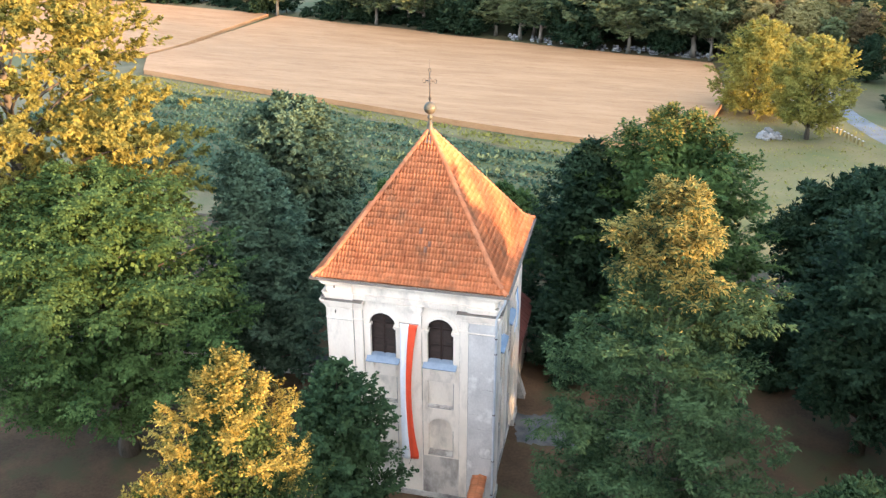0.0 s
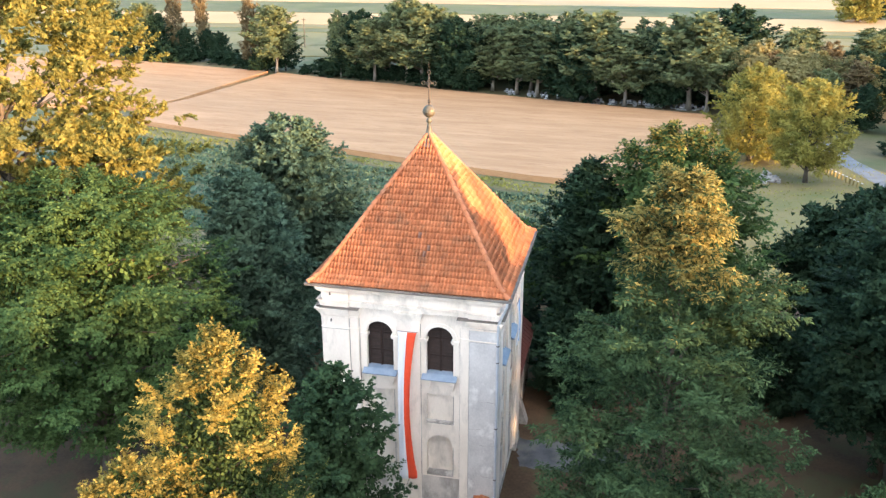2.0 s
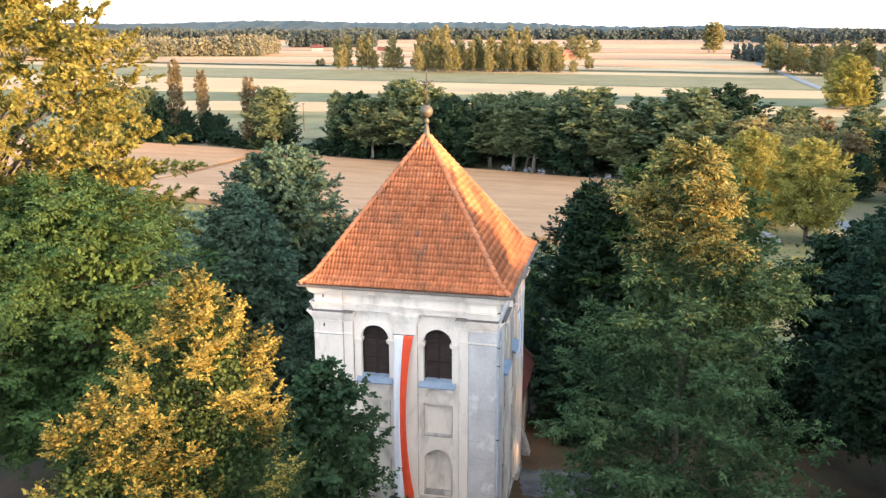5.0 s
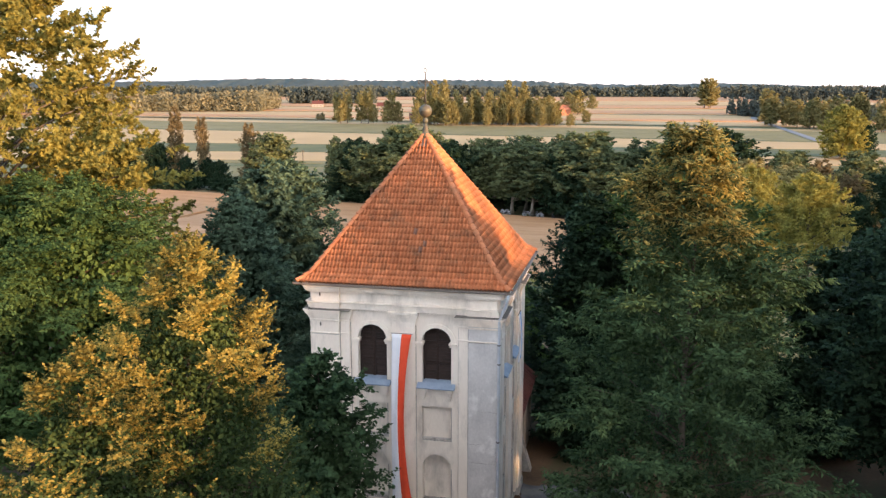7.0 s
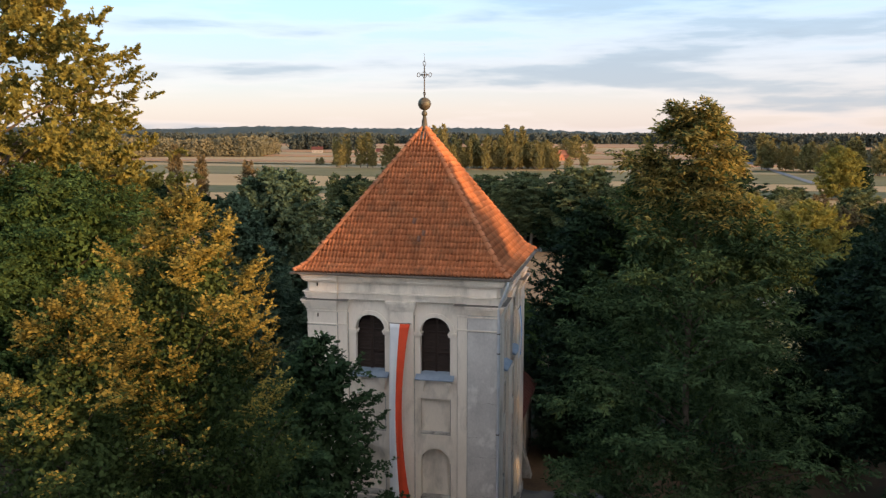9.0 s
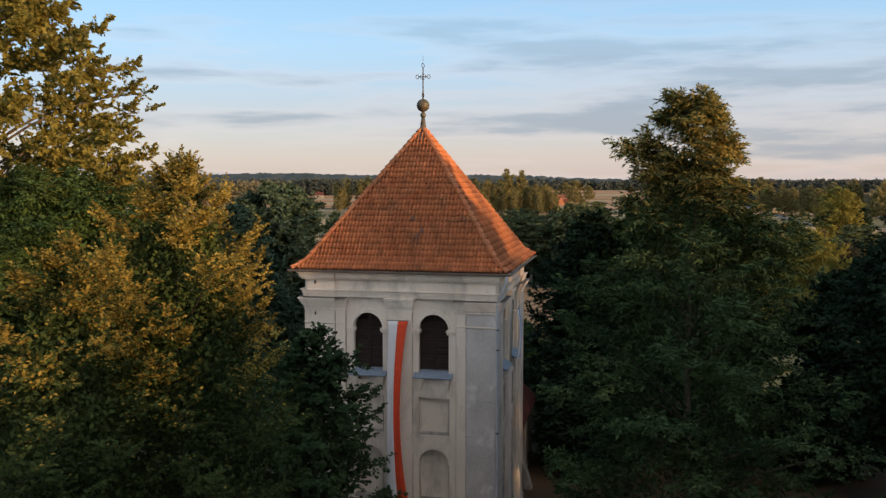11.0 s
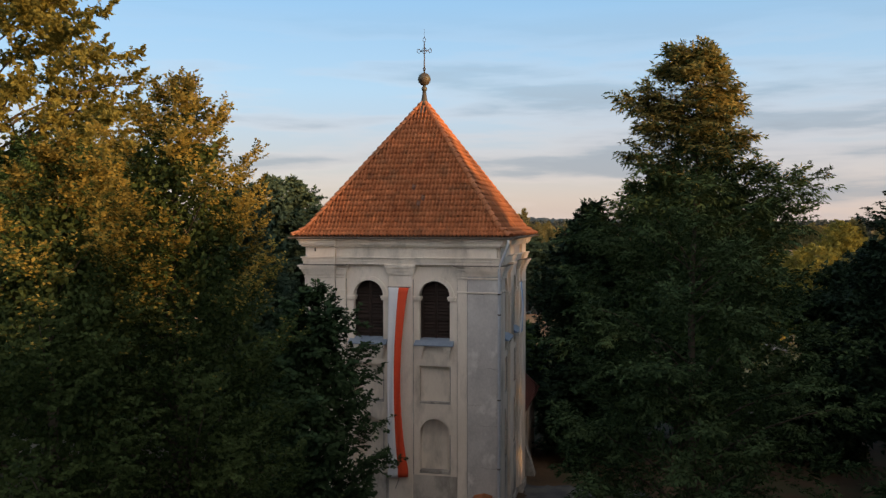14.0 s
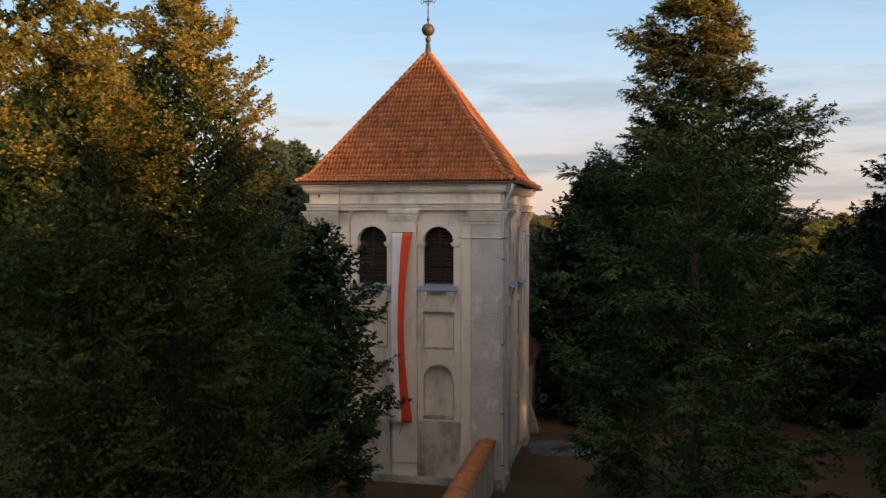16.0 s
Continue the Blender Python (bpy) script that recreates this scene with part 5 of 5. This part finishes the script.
# taller thin-leaved trees added unseen among them, to dapple light on the tower roof
thin = make_tree("unseen_shade_birch", 0, 0, 20.0, 5.0, 9.0, LEAF_DARK, 32, "tall thin-crowned birch added out of view to dapple light", 34, 9, 6, 0.42, 0.6, 0.25, 0.3, 0.2, far=True, trunk=0.2, group="thin birches", core=0.0, fill=(0.1, 1.0), limbs=8)
for i, (along_row, h) in enumerate(((-1.6, 20.2), (-0.4, 21.0), (0.7, 20.6), (1.8, 21.6), (2.9, 21.2), (4.0, 21.8))):
    m = pose(29.5 - sy_ * 4.4 * along_row, 26.0 + sx_ * 4.4 * along_row, 0, 0, 0, 70 * i) @ Matrix.Diagonal((1, 1, h / 20.0, 1))
    if i == 0:
        thin.matrix_world = m
    else:
        copy_thing(thin, m)

# ---- the belt of trees behind the wheat, and groves out in the plain ----
protos = [
    boughed_tree("belt_tree", 0, 0, 17.0, 4.8, 4.6, LEAF_FAR, 51, "tall broadleaf tree with a pale bare trunk in a field belt", "broad", 40, 6, 4, 6, 0.42, 0.75, 1.5, 0.8, 1.0, 0.06, 0.4, 0.1, 0.3, 0.9, 0.6, 900, 0.8, bark=BARK_PALE, trunk=0.24, far=True, group="belt of trees", roll=1.4, wood=14, rough=(0.55, 1.15)),
    boughed_tree("belt_tree", 0, 0, 16.0, 4.0, 3.6, LEAF_FAR, 52, "tall slender broadleaf tree in a field belt", "open", 36, 6, 4, 6, 0.42, 0.75, 1.4, 0.75, 1.1, 0.06, 0.4, 0.1, 0.3, 0.9, 0.6, 800, 0.8, bark=BARK_PALE, trunk=0.2, far=True, group="belt of trees", roll=1.4, wood=12, rough=(0.5, 1.15)),
    boughed_tree("belt_tree", 0, 0, 14.0, 5.2, 0.8, LEAF_DARK, 53, "dark dense broadleaf tree in a field belt", "broad", 46, 6, 4, 6, 0.45, 0.75, 1.6, 0.85, 0.9, 0.06, 0.35, 0.1, 0.3, 0.9, 0.6, 1100, 0.8, trunk=0.25, far=True, group="belt of trees", roll=1.4, wood=8),
    boughed_tree("belt_tree", 0, 0, 17.0, 3.6, 2.5, LEAF_RUSSET, 54, "tall thin russet tree in a field belt", "open", 40, 6, 4, 6, 0.4, 0.75, 1.3, 0.7, 0.8, 0.08, 0.2, 0.1, 0.6, 0.6, 0.5, 600, 0.8, trunk=0.22, far=True, group="belt of trees", roll=1.2, wood=10, rough=(0.5, 1.1)),
    boughed_tree("belt_shrub", 0, 0, 4.5, 3.2, 0.2, LEAF_DARK, 55, "dark shrub under the belt of trees", "broad", 22, 5, 3, 6, 0.45, 0.75, 0.9, 0.6, 0.7, 0.05, 0.1, 0.1, 0.4, 0.8, 0.5, 300, 0.7, trunk=0.08, far=True, group="belt shrubs", roll=1.4, wood=4, category="shrub"),
]
protos += [
    boughed_tree("grove_tree", 0, 0, 17.0, 5.0, 1.6, LEAF_GROVE, 56, "rounded sunlit tree in a far grove", "broad", 30, 4, 3, 5, 0.85, 0.8, 1.4, 0.9, 1.2, 0.05, 0.5, 0.1, 0.2, 1.0, 0.6, 300, 1.0, bark=BARK_PALE, trunk=0.26, far=True, group="far grove", roll=1.4, wood=6, rough=(0.55, 1.15)),
    boughed_tree("grove_tree", 0, 0, 18.0, 3.4, 1.8, LEAF_GROVE, 57, "tall slender sunlit tree in a far grove", "open", 28, 4, 3, 5, 0.8, 0.8, 1.1, 0.8, 1.4, 0.05, 0.6, 0.1, 0.2, 1.0, 0.6, 260, 0.9, bark=BARK_PALE, trunk=0.24, far=True, group="far grove", roll=1.4, wood=6, rough=(0.5, 1.2)),
    boughed_tree("field_tree", 0, 0, 20.0, 9.0, 1.0, LEAF_YELLOW, 58, "broad sunlit yellow-green tree beside a dirt road", "broad", 60, 6, 4, 6, 0.7, 0.75, 2.2, 1.2, 0.5, 0.08, 0.1, 0.1, 0.6, 0.6, 0.5, 1500, 1.2, trunk=0.4, far=True, roll=1.4),
    boughed_tree("willow_tree", 0, 0, 14.0, 5.2, 0.8, LEAF_GROVE, 59, "pale green willow by the road", "broad", 46, 6, 4, 6, 0.45, 0.6, 1.6, 0.85, 0.5, 0.1, 0.05, 0.4, 0.6, 0.6, 0.5, 900, 0.8, trunk=0.25, far=True, group="roadside trees", roll=1.2, wood=8),
]
used = set()


def plant(i, x, y, scale, turn, wide=1.2):
    m = pose(x, y, land(y), 0, 0, turn) @ Matrix.Diagonal((scale * wide, scale * wide, scale, 1))
    if i in used:
        return copy_thing(protos[i], m)
    used.add(i)
    protos[i].matrix_world = m
    return protos[i]


r4 = random.Random(77)
belt = [(56, 168), (36, 179), (10.3, 196), (-17.4, 211.5), (-30, 218)]
for row in range(3):
    for (xa, ya), (xb, yb) in zip(belt, belt[1:]):
        n = max(2, int(math.hypot(xb - xa, yb - ya) / (5.6, 5.2, 6.0)[row]))
        for i in range(n):
            f = (i + r4.uniform(0.15, 0.85)) / n
            px, py = xa + (xb - xa) * f + 0.5 * (row * 7 + r4.uniform(-1, 2)), ya + (yb - ya) * f + row * 7 + r4.uniform(0, 3.5)
            plant(r4.choice((0, 1, 2, 2) if row else (0, 0, 1, 2)), px, py, r4.uniform(0.82, 1.16) + (0.04, 0.0, -0.06)[row], r4.uniform(0, 360), r4.uniform(0.95, 1.45))
            if row == 2:
                plant(4, px + r4.uniform(-3, 3), py + r4.uniform(2, 6), r4.uniform(0.8, 1.2), r4.uniform(0, 360))
# undergrowth along the western half of the belt
for i in range(14):
    f = i / 13
    plant(4, 1 - 31 * f + r4.uniform(-1.5, 1.5), 203 + 17 * f + r4.uniform(0, 4), r4.uniform(0.55, 0.9), r4.uniform(0, 360))
# the clump past the gap, with two tall yellowing spires, and the bushy corner by the far track
for x, y, i, sc in ((-41.5, 222.5, 0, 1.0), (-40.0, 227, 2, 0.82), (-44.5, 226, 2, 0.7), (-48.8, 228, 3, 1.08), (-60, 241, 2, 0.6), (-64, 244, 2, 0.62), (-66, 247, 3, 1.05), (-70, 244, 2, 0.66), (-73.4, 247, 3, 1.2), (-78, 246, 2, 0.9), (-83, 249, 0, 0.9), (-88, 247, 2, 0.9), (-94, 250, 0, 1.0), (-100, 252, 2, 1.0), (-47, 225, 4, 0.9), (-51, 231, 4, 0.8), (-56, 237, 4, 0.9), (-60, 239, 4, 0.9), (-68, 242, 4, 0.9), (-34, 222, 4, 0.5), (-74, 242, 4, 1.0), (-80, 244, 4, 1.0)):
    plant(i, x, y, sc, r4.uniform(0, 360), 0.75 if i == 3 else 1.05)
# mixed trees along the road at the end of the belt
for x, y, i, sc, wide in ((67, 202, 2, 1.35, 1.5), (60, 178, 2, 0.81, 1.3), (57, 171, 1, 0.67, 1.4), (62, 166, 3, 0.67, 1.6), (66, 171, 1, 0.7, 1.5), (72, 178, 2, 0.81, 1.4), (76, 190, 1, 0.89, 1.3), (80, 180, 3, 0.7, 1.6), (84, 172, 2, 0.74, 1.4), (70, 158, 1, 0.63, 1.5), (78, 163, 3, 0.59, 1.7), (88, 186, 2, 0.81, 1.5), (92, 176, 2, 0.78, 1.5), (96, 165, 0, 0.74, 1.3), (56, 160, 2, 0.59, 1.3), (74, 150, 2, 0.61, 1.1), (80, 146, 2, 0.7, 1.2), (86, 152, 2, 0.78, 1.3), (90, 140, 2, 0.74, 1.4), (82, 134, 2, 0.67, 1.3), (78, 126, 2, 0.55, 1.3), (86, 122, 2, 0.63, 1.3), (70, 128, 4, 0.74, 1.3), (72, 122, 4, 0.81, 1.3), (60, 152, 4, 0.96, 1.2), (66, 150, 4, 0.89, 1.2), (101, 190, 2, 0.81, 1.5), (98, 200, 0, 0.81, 1.4), (108, 182, 2, 0.74, 1.5), (112, 196, 2, 0.81, 1.5), (84, 204, 0, 0.81, 1.3)):
    plant(i, x, y, sc, r4.uniform(0, 360), wide)
for x, y, sc in ((59, 165, 0.95), (64, 162, 0.85), (68, 168, 0.95), (73, 172, 0.9), (66, 180, 1.0), (80, 168, 0.85)):
    plant(8, x, y, sc, r4.uniform(0, 360), 1.1)
# unseen tree line added to shade the wheat, with a gap lighting the ashes
for i in range(30):
    if not 82 < 54 + 3.5 * i < 101:
        plant(2, 90 + r4.uniform(-1.5, 1.5), 54 + 3.5 * i, r4.uniform(0.96, 1.06), r4.uniform(0, 360))
# a lone broad tree by the dirt road, the grove with its farm, poplars and a wood beside the road
plant(7, 158, 338, 1.0, 30, 1.0)
plant(2, 170, 346, 1.0, 80, 1.2)
for x, sc in ((-74, 1.2), (-70, 1.0), (-66, 1.1), (-55, 1.05), (-50, 1.15), (-46, 0.8), (-36, 0.95), (-32, 1.05), (-28, 0.9)):
    plant(6 if sc > 1 else 5, x, 652 + r4.uniform(-6, 10), sc, r4.uniform(0, 360), 1.0)
for i in range(58):
    x = -14 + 100 * (i + r4.random()) / 58
    y = 612 - 0.18 * x + r4.uniform(-4, 42)
    plant(r4.choice((5, 5, 6)), x, y, r4.uniform(0.7, 1.42) * (0.85 if x > 66 else 1.0), r4.uniform(0, 360), r4.uniform(0.7, 1.1))
for x, y, i, sc in ((111, 648, 5, 0.55), (92, 600, 5, 0.5), (132, 820, 5, 1.3), (126, 838, 5, 1.2), (106, 810, 5, 1.0), (179, 1010, 5, 0.95), (-62, 705, 5, 0.35), (-92, 712, 5, 0.35), (-96, 716, 5, 0.3)):
    plant(i, x, y, sc, r4.uniform(0, 360), 1.4)
for x, y in ((318, 1040), (326, 1044), (322, 1036)):
    plant(6, x, y, 1.55, r4.uniform(0, 360), 1.5)
for i in range(26):
    f = i / 25
    plant(r4.choice((6, 6, 5)), 232 + 60 * f ** 2 + r4.uniform(-6, 14), 600 - 105 * f + r4.uniform(-10, 30), r4.uniform(0.75, 1.15), r4.uniform(0, 360), 1.25)


def far_wood(name, x0, x1, y0_, y1_, count, height, mat, label, seed, pine=False, clumps=60, size=2.4):
    """A distant wood: many crowns of uneven height, each a loose heap of leafy clumps, in one mesh."""
    r = np.random.default_rng(seed)
    x, y = r.uniform(x0, x1, count), y0_ + (y1_ - y0_) * r.uniform(0, 1, count) ** 1.6
    h = height * r.uniform(0.7, 1.2, count) * (1 + 0.12 * np.sin(x / 37.0))
    w = h * (r.uniform(0.16, 0.24, count) if pine else r.uniform(0.22, 0.36, count))
    m = count * clumps
    f = r.uniform(0.05, 1.0, m)
    hh, ww = np.repeat(h, clumps), np.repeat(w, clumps)
    prof = (1.02 - f) ** 0.8 if pine else np.sqrt(np.clip(1 - (f * 1.7 - 0.7) ** 2, 0.03, 1))
    a = r.uniform(0, 2 * math.pi, m)
    rad = ww * prof * np.sqrt(r.uniform(0.3, 1.0, m))
    pos = np.stack([np.repeat(x, clumps) + rad * np.cos(a), np.repeat(y, clumps) + rad * np.sin(a), hh * f - 6.0], 1)
    out = np.stack([np.cos(a), np.sin(a), 0.6 * np.ones(m)], 1)
    v, q = leaf_triangles(pos, unit(r.normal(size=(m, 3)) + np.array([0, 0, 0.5])), unit(out + 0.5 * r.normal(size=(m, 3))), size * r.uniform(0.7, 1.4, m), 1.0)
    return tagged(arrays(name, v, q, mat), label, "wood", kind="stuff")


far_wood("far_wood", -330, -186, 930, 1040, 520, 17, CANOPY, "band of mixed trees across the plain", 61, clumps=130, size=1.7)
far_wood("far_wood", -560, -300, 870, 1080, 700, 18, CANOPY, "band of mixed trees across the plain", 62, clumps=90, size=2.0)
far_wood("far_wood", -215, -95, 1290, 1400, 320, 19, CANOPY_PINE, "dark stand of trees beyond the fields", 67, size=2.8)
far_wood("far_wood", 276, 345, 745, 830, 260, 11.5, CANOPY_PINE, "dark block of pine wood in the fields", 63, True, 80, 2.0)
far_wood("far_wood", 330, 640, 640, 760, 520, 13, CANOPY, "mixed wood in the plain", 64)
far_wood("far_wood", -1500, 1500, 1960, 2250, 3000, 19, CANOPY_PINE, "long edge of the far forest", 65, clumps=32, size=5.0)
far_wood("far_wood", 560, 1300, 1500, 1760, 700, 19, CANOPY_PINE, "dark pine forest towards the horizon", 66, True, clumps=30, size=4.5)


def hill(name, y, x0, x1, crest, label, seed):
    """A long low wooded rise on the horizon."""
    r = np.random.default_rng(seed)
    nx, ny = 640, 5
    xs = np.linspace(x0, x1, nx)
    v = np.empty((ny, nx, 3))
    for j in range(ny):
        f = j / (ny - 1)
        v[j, :, 0] = xs
        v[j, :, 1] = y + f * 500
        v[j, :, 2] = np.array([crest(x) for x in xs]) * math.sin(0.5 * math.pi * f) + r.uniform(-4, 4, nx) * (j > 0) - 6.0
    q = np.array([(j * nx + i, j * nx + i + 1, (j + 1) * nx + i + 1, (j + 1) * nx + i) for j in range(ny - 1) for i in range(nx - 1)])
    return tagged(arrays(name, v.reshape(-1, 3), q, CANOPY_PINE), label, "hill", kind="structure")


hill("backdrop", 2300, -2600, 2600, lambda x: 15 + 5 * math.sin(x / 310) + 3 * math.sin(x / 90) + (14 if x < -200 else 14 * max(0, 1 - (x + 200) / 700)), "low wooded ridge along the horizon", 71)
hill("backdrop", 3000, -3200, 3200, lambda x: 25 + 7 * math.sin(x / 520 + 1) + 4 * math.sin(x / 150) + (22 if x < -500 else 22 * max(0, 1 - (x + 500) / 1100)), "distant blue wooded hills", 72)


def crop_leaves(corners, count, mat, label, seed, size):
    """Low leafy crop standing in a field, too small to tell apart."""
    r = np.random.default_rng(seed)
    c = np.array(corners, dtype=float)
    lo, hi = c.min(0), c.max(0)
    p = lo + (hi - lo) * r.uniform(0, 1, (count * 3, 2))
    inside = np.zeros(len(p), dtype=bool)
    for (xa, ya), (xb, yb) in zip(c, np.roll(c, -1, 0)):
        hit_edge = ((ya > p[:, 1]) != (yb > p[:, 1])) & (p[:, 0] < (xb - xa) * (p[:, 1] - ya) / (yb - ya + 1e-9) + xa)
        inside ^= hit_edge
    p = p[inside][:count]
    n = len(p)
    clump = 0.5 + 0.5 * np.sin(p[:, 0] * 0.45 + 1.3 * np.sin(p[:, 1] * 0.31)) * np.sin(p[:, 1] * 1.1 + 0.4 * p[:, 0])
    pos = np.stack([p[:, 0], p[:, 1], 0.06 + 0.25 * clump * r.uniform(0, 1, n) - 6.0 * np.clip((p[:, 1] - 62.0) / 123.0, 0, 1)], 1)
    v, q = leaf_triangles(pos, unit(r.normal(size=(n, 3)) * np.array([1, 1, 0.4]) + np.array([0, 0, 0.5])), unit(r.normal(size=(n, 3)) * 0.6 + np.array([0, 0, 1.0])), size * r.uniform(0.6, 1.3, n) * (0.5 + clump), 0.7)
    return tagged(arrays("crop_leaves", v, q, mat), label, "crop", kind="stuff")


crop_leaves([(-58.5, 149.5), (-62, 125), (-32, 92), (6, 80), (22, 79), (27.5, 95.6), (8.4, 107.2), (-15.8, 126.5), (-40.2, 138.6)], 24000, LEAF_HORNBEAM, "low green crop leaves behind the tower", 81, 0.5)
crop_leaves([(-56, 156), (-58, 150), (-40, 139.2), (-15.5, 127.2), (8.7, 107.9), (28, 96), (29.2, 102.6), (11.6, 112.0), (0.9, 118.8), (-16.4, 130.8), (-36.7, 143.4)], 9000, LEAF_YELLOW, "yellow-green grass tufts along the wheat edge", 82, 0.4)
crop_leaves([(12, 80), (40, 62.2), (75, 70), (66, 100), (58, 140), (48, 138), (38.5, 121), (30, 104)], 9000, LEAF_YELLOW, "short tufts of meadow grass", 83, 0.2)


# ---- things in the distance ----
def farmhouse(x, y, w, d, h, turn, roof_mat, label):
    e = thing("farmhouse", x, y, 0, turn, label, "house", "farm buildings")
    wall = part("wall", boxed(-w / 2, w / 2, -d / 2, d / 2, 0, h), STONE if roof_mat is not BRICK_RED else BRICK_RED, e)
    part("roof", prism(bmesh.new(), [(-d / 2 - 0.5, h - 0.1), (0, h + d * 0.45), (d / 2 + 0.5, h - 0.1)], -w / 2 - 0.4, w / 2 + 0.4, lambda s_, a_, b_: (s_, a_, b_)), roof_mat, e)
    for i in range(3):
        part("window", boxed(-w / 2 + w * (i + 0.7) / 3.5 - 0.5, -w / 2 + w * (i + 0.7) / 3.5 + 0.5, -d / 2 - 0.04, -d / 2 + 0.02, 1.0, 2.3), STONE_BLACK, wall)
    part("chimney", boxed(1.0, 1.6, -0.3, 0.3, h + d * 0.3, h + d * 0.45 + 0.8), BRICK_RED, e)
    return e


farmhouse(118, 822, 14, 9, 5.5, 12, BRICK_RED, "farmhouse with a red roof among the grove trees")
farmhouse(96, 840, 11, 8, 5, -20, BRICK_RED, "farmhouse with a red roof among the grove trees")
farmhouse(-150, 1120, 14, 9, 4, 5, ROOF_MAROON, "low farm building at the edge of the wood")
farmhouse(-12, 668, 16, 8, 3.4, 3, ROOF_MAROON, "long low farm building among the grove trees")
farmhouse(-60, 1010, 14, 9, 4, 0, ROOF_MAROON, "low farm building far out in the fields")

# gravestones in the shade at the edge of the belt of trees
stones = []
for i, (mat, tall) in enumerate(((GRAVE_STONE, 1.2), (STONE_BLACK, 1.1), (STONE_WHITE, 0.8))):
    e = thing("gravestone", 0, 0, 0, 0, {GRAVE_STONE: "pale grey", STONE_BLACK: "dark polished", STONE_WHITE: "white"}[mat] + " gravestone with a low slab under the trees", "gravestone", "gravestones")
    part("headstone", prism(bmesh.new(), [(-0.45, 0.0), (0.45, 0.0), (0.45, tall * 0.8), (0.25, tall), (-0.25, tall), (-0.45, tall * 0.8)], -0.09, 0.09, lambda s_, a_, b_: (a_, s_, b_)), mat, e)
    part("slab", boxed(-0.5, 0.5, -2.0, -0.1, 0.0, 0.42, bevel=0.03), GRAVE_STONE if i != 1 else STONE, e)
    stones.append(e)
placed = [False] * 3
r5 = random.Random(9)
for x0, x1, n in ((14.8, 17.2, 5), (19.0, 21.2, 4), (22.5, 26.0, 6), (28.0, 35.5, 12), (35.5, 54.0, 56)):
    for i in range(n):
        x = r5.uniform(x0, x1)
        y = 193.2 - 0.575 * (x - 15.8) + r5.uniform(0.4, 5.0)
        k = r5.choice((0, 0, 1, 2))
        m = pose(x, y, land(y), 0, 0, r5.uniform(-25, 15)) @ Matrix.Diagonal((0.8, 0.8, 0.8, 1))
        if placed[k]:
            copy_thing(stones[k], m)
        else:
            stones[k].matrix_world, placed[k] = m, True

# heap of field stones in the meadow
heap = thing("stone_heap", 44.0, 112.6, 0, 0, "heap of pale field stones in the mown meadow", "stone heap")
r6 = random.Random(3)
for i in range(46):
    a, f = r6.uniform(0, 6.28), math.sqrt(r6.random())
    rad = r6.uniform(0.28, 0.5)
    z = 1.25 * (1 - f * f) * r6.uniform(0.5, 1.0)
    bm = bmesh.new()
    bmesh.ops.create_icosphere(bm, subdivisions=1, radius=rad)
    for v in bm.verts:
        v.co = Vector((v.co.x * r6.uniform(0.85, 1.2), v.co.y * r6.uniform(0.85, 1.2), v.co.z * r6.uniform(0.6, 0.9)))
    ob = part("stone", bm, STONE, heap)
    ob.location = (1.5 * f * math.cos(a), 1.3 * f * math.sin(a), z + 0.15)

# posts along the road, low kerb, small white shrine
for i in range(13):
    f = i / 12
    e = thing("road_post", 53.9 + 0.8 * f, 120.2 - 11.8 * f, 0, 0, "short yellowed wooden post beside the road", "post", "row of posts")
    part("shaft", boxed(-0.11, 0.11, -0.11, 0.11, 0, 0.75, bevel=0.02), WOOD_POST, e)
    part("top", boxed(-0.12, 0.12, -0.12, 0.12, 0.75, 0.82, bevel=0.02), STONE_WHITE, e)
rail = thing("low_rail", 47.9, 128.3, 0, -22, "low pale wooden rail at the meadow end", "rail")
part("beam", boxed(0, 3.6, -0.06, 0.06, 0.35, 0.5, bevel=0.01), WOOD_POST, rail)
for i in range(4):
    part("post", boxed(0.1 + i * 1.1, 0.24 + i * 1.1, -0.07, 0.07, 0, 0.42, bevel=0.01), WOOD_POST, rail)
shrine = thing("wayside_shrine", 51.9, 125.7, 0, 0, "small white wayside shrine under the tree", "shrine")
part("base", boxed(-0.7, 0.7, -0.7, 0.7, 0, 0.8, bevel=0.04), STONE_WHITE, shrine)
part("column", boxed(-0.35, 0.35, -0.35, 0.35, 0.8, 2.2, bevel=0.03), STONE_WHITE, shrine)
part("cap", prism(bmesh.new(), [(-0.5, 2.2), (0.5, 2.2), (0, 2.8)], -0.5, 0.5, lambda s_, a_, b_: (a_, s_, b_)), STONE_WHITE, shrine)
pole = thing("utility_pole", -41.0, 268.0, 0, 0, "wooden utility pole out in the fields", "utility pole")
part("shaft", tube(bmesh.new(), [(0, 0, -0.2), (0, 0, 9.0)], [0.16, 0.11], 8), BARK, pole)
part("crossarm", boxed(-0.7, 0.7, -0.06, 0.06, 8.4, 8.52), BARK, pole)
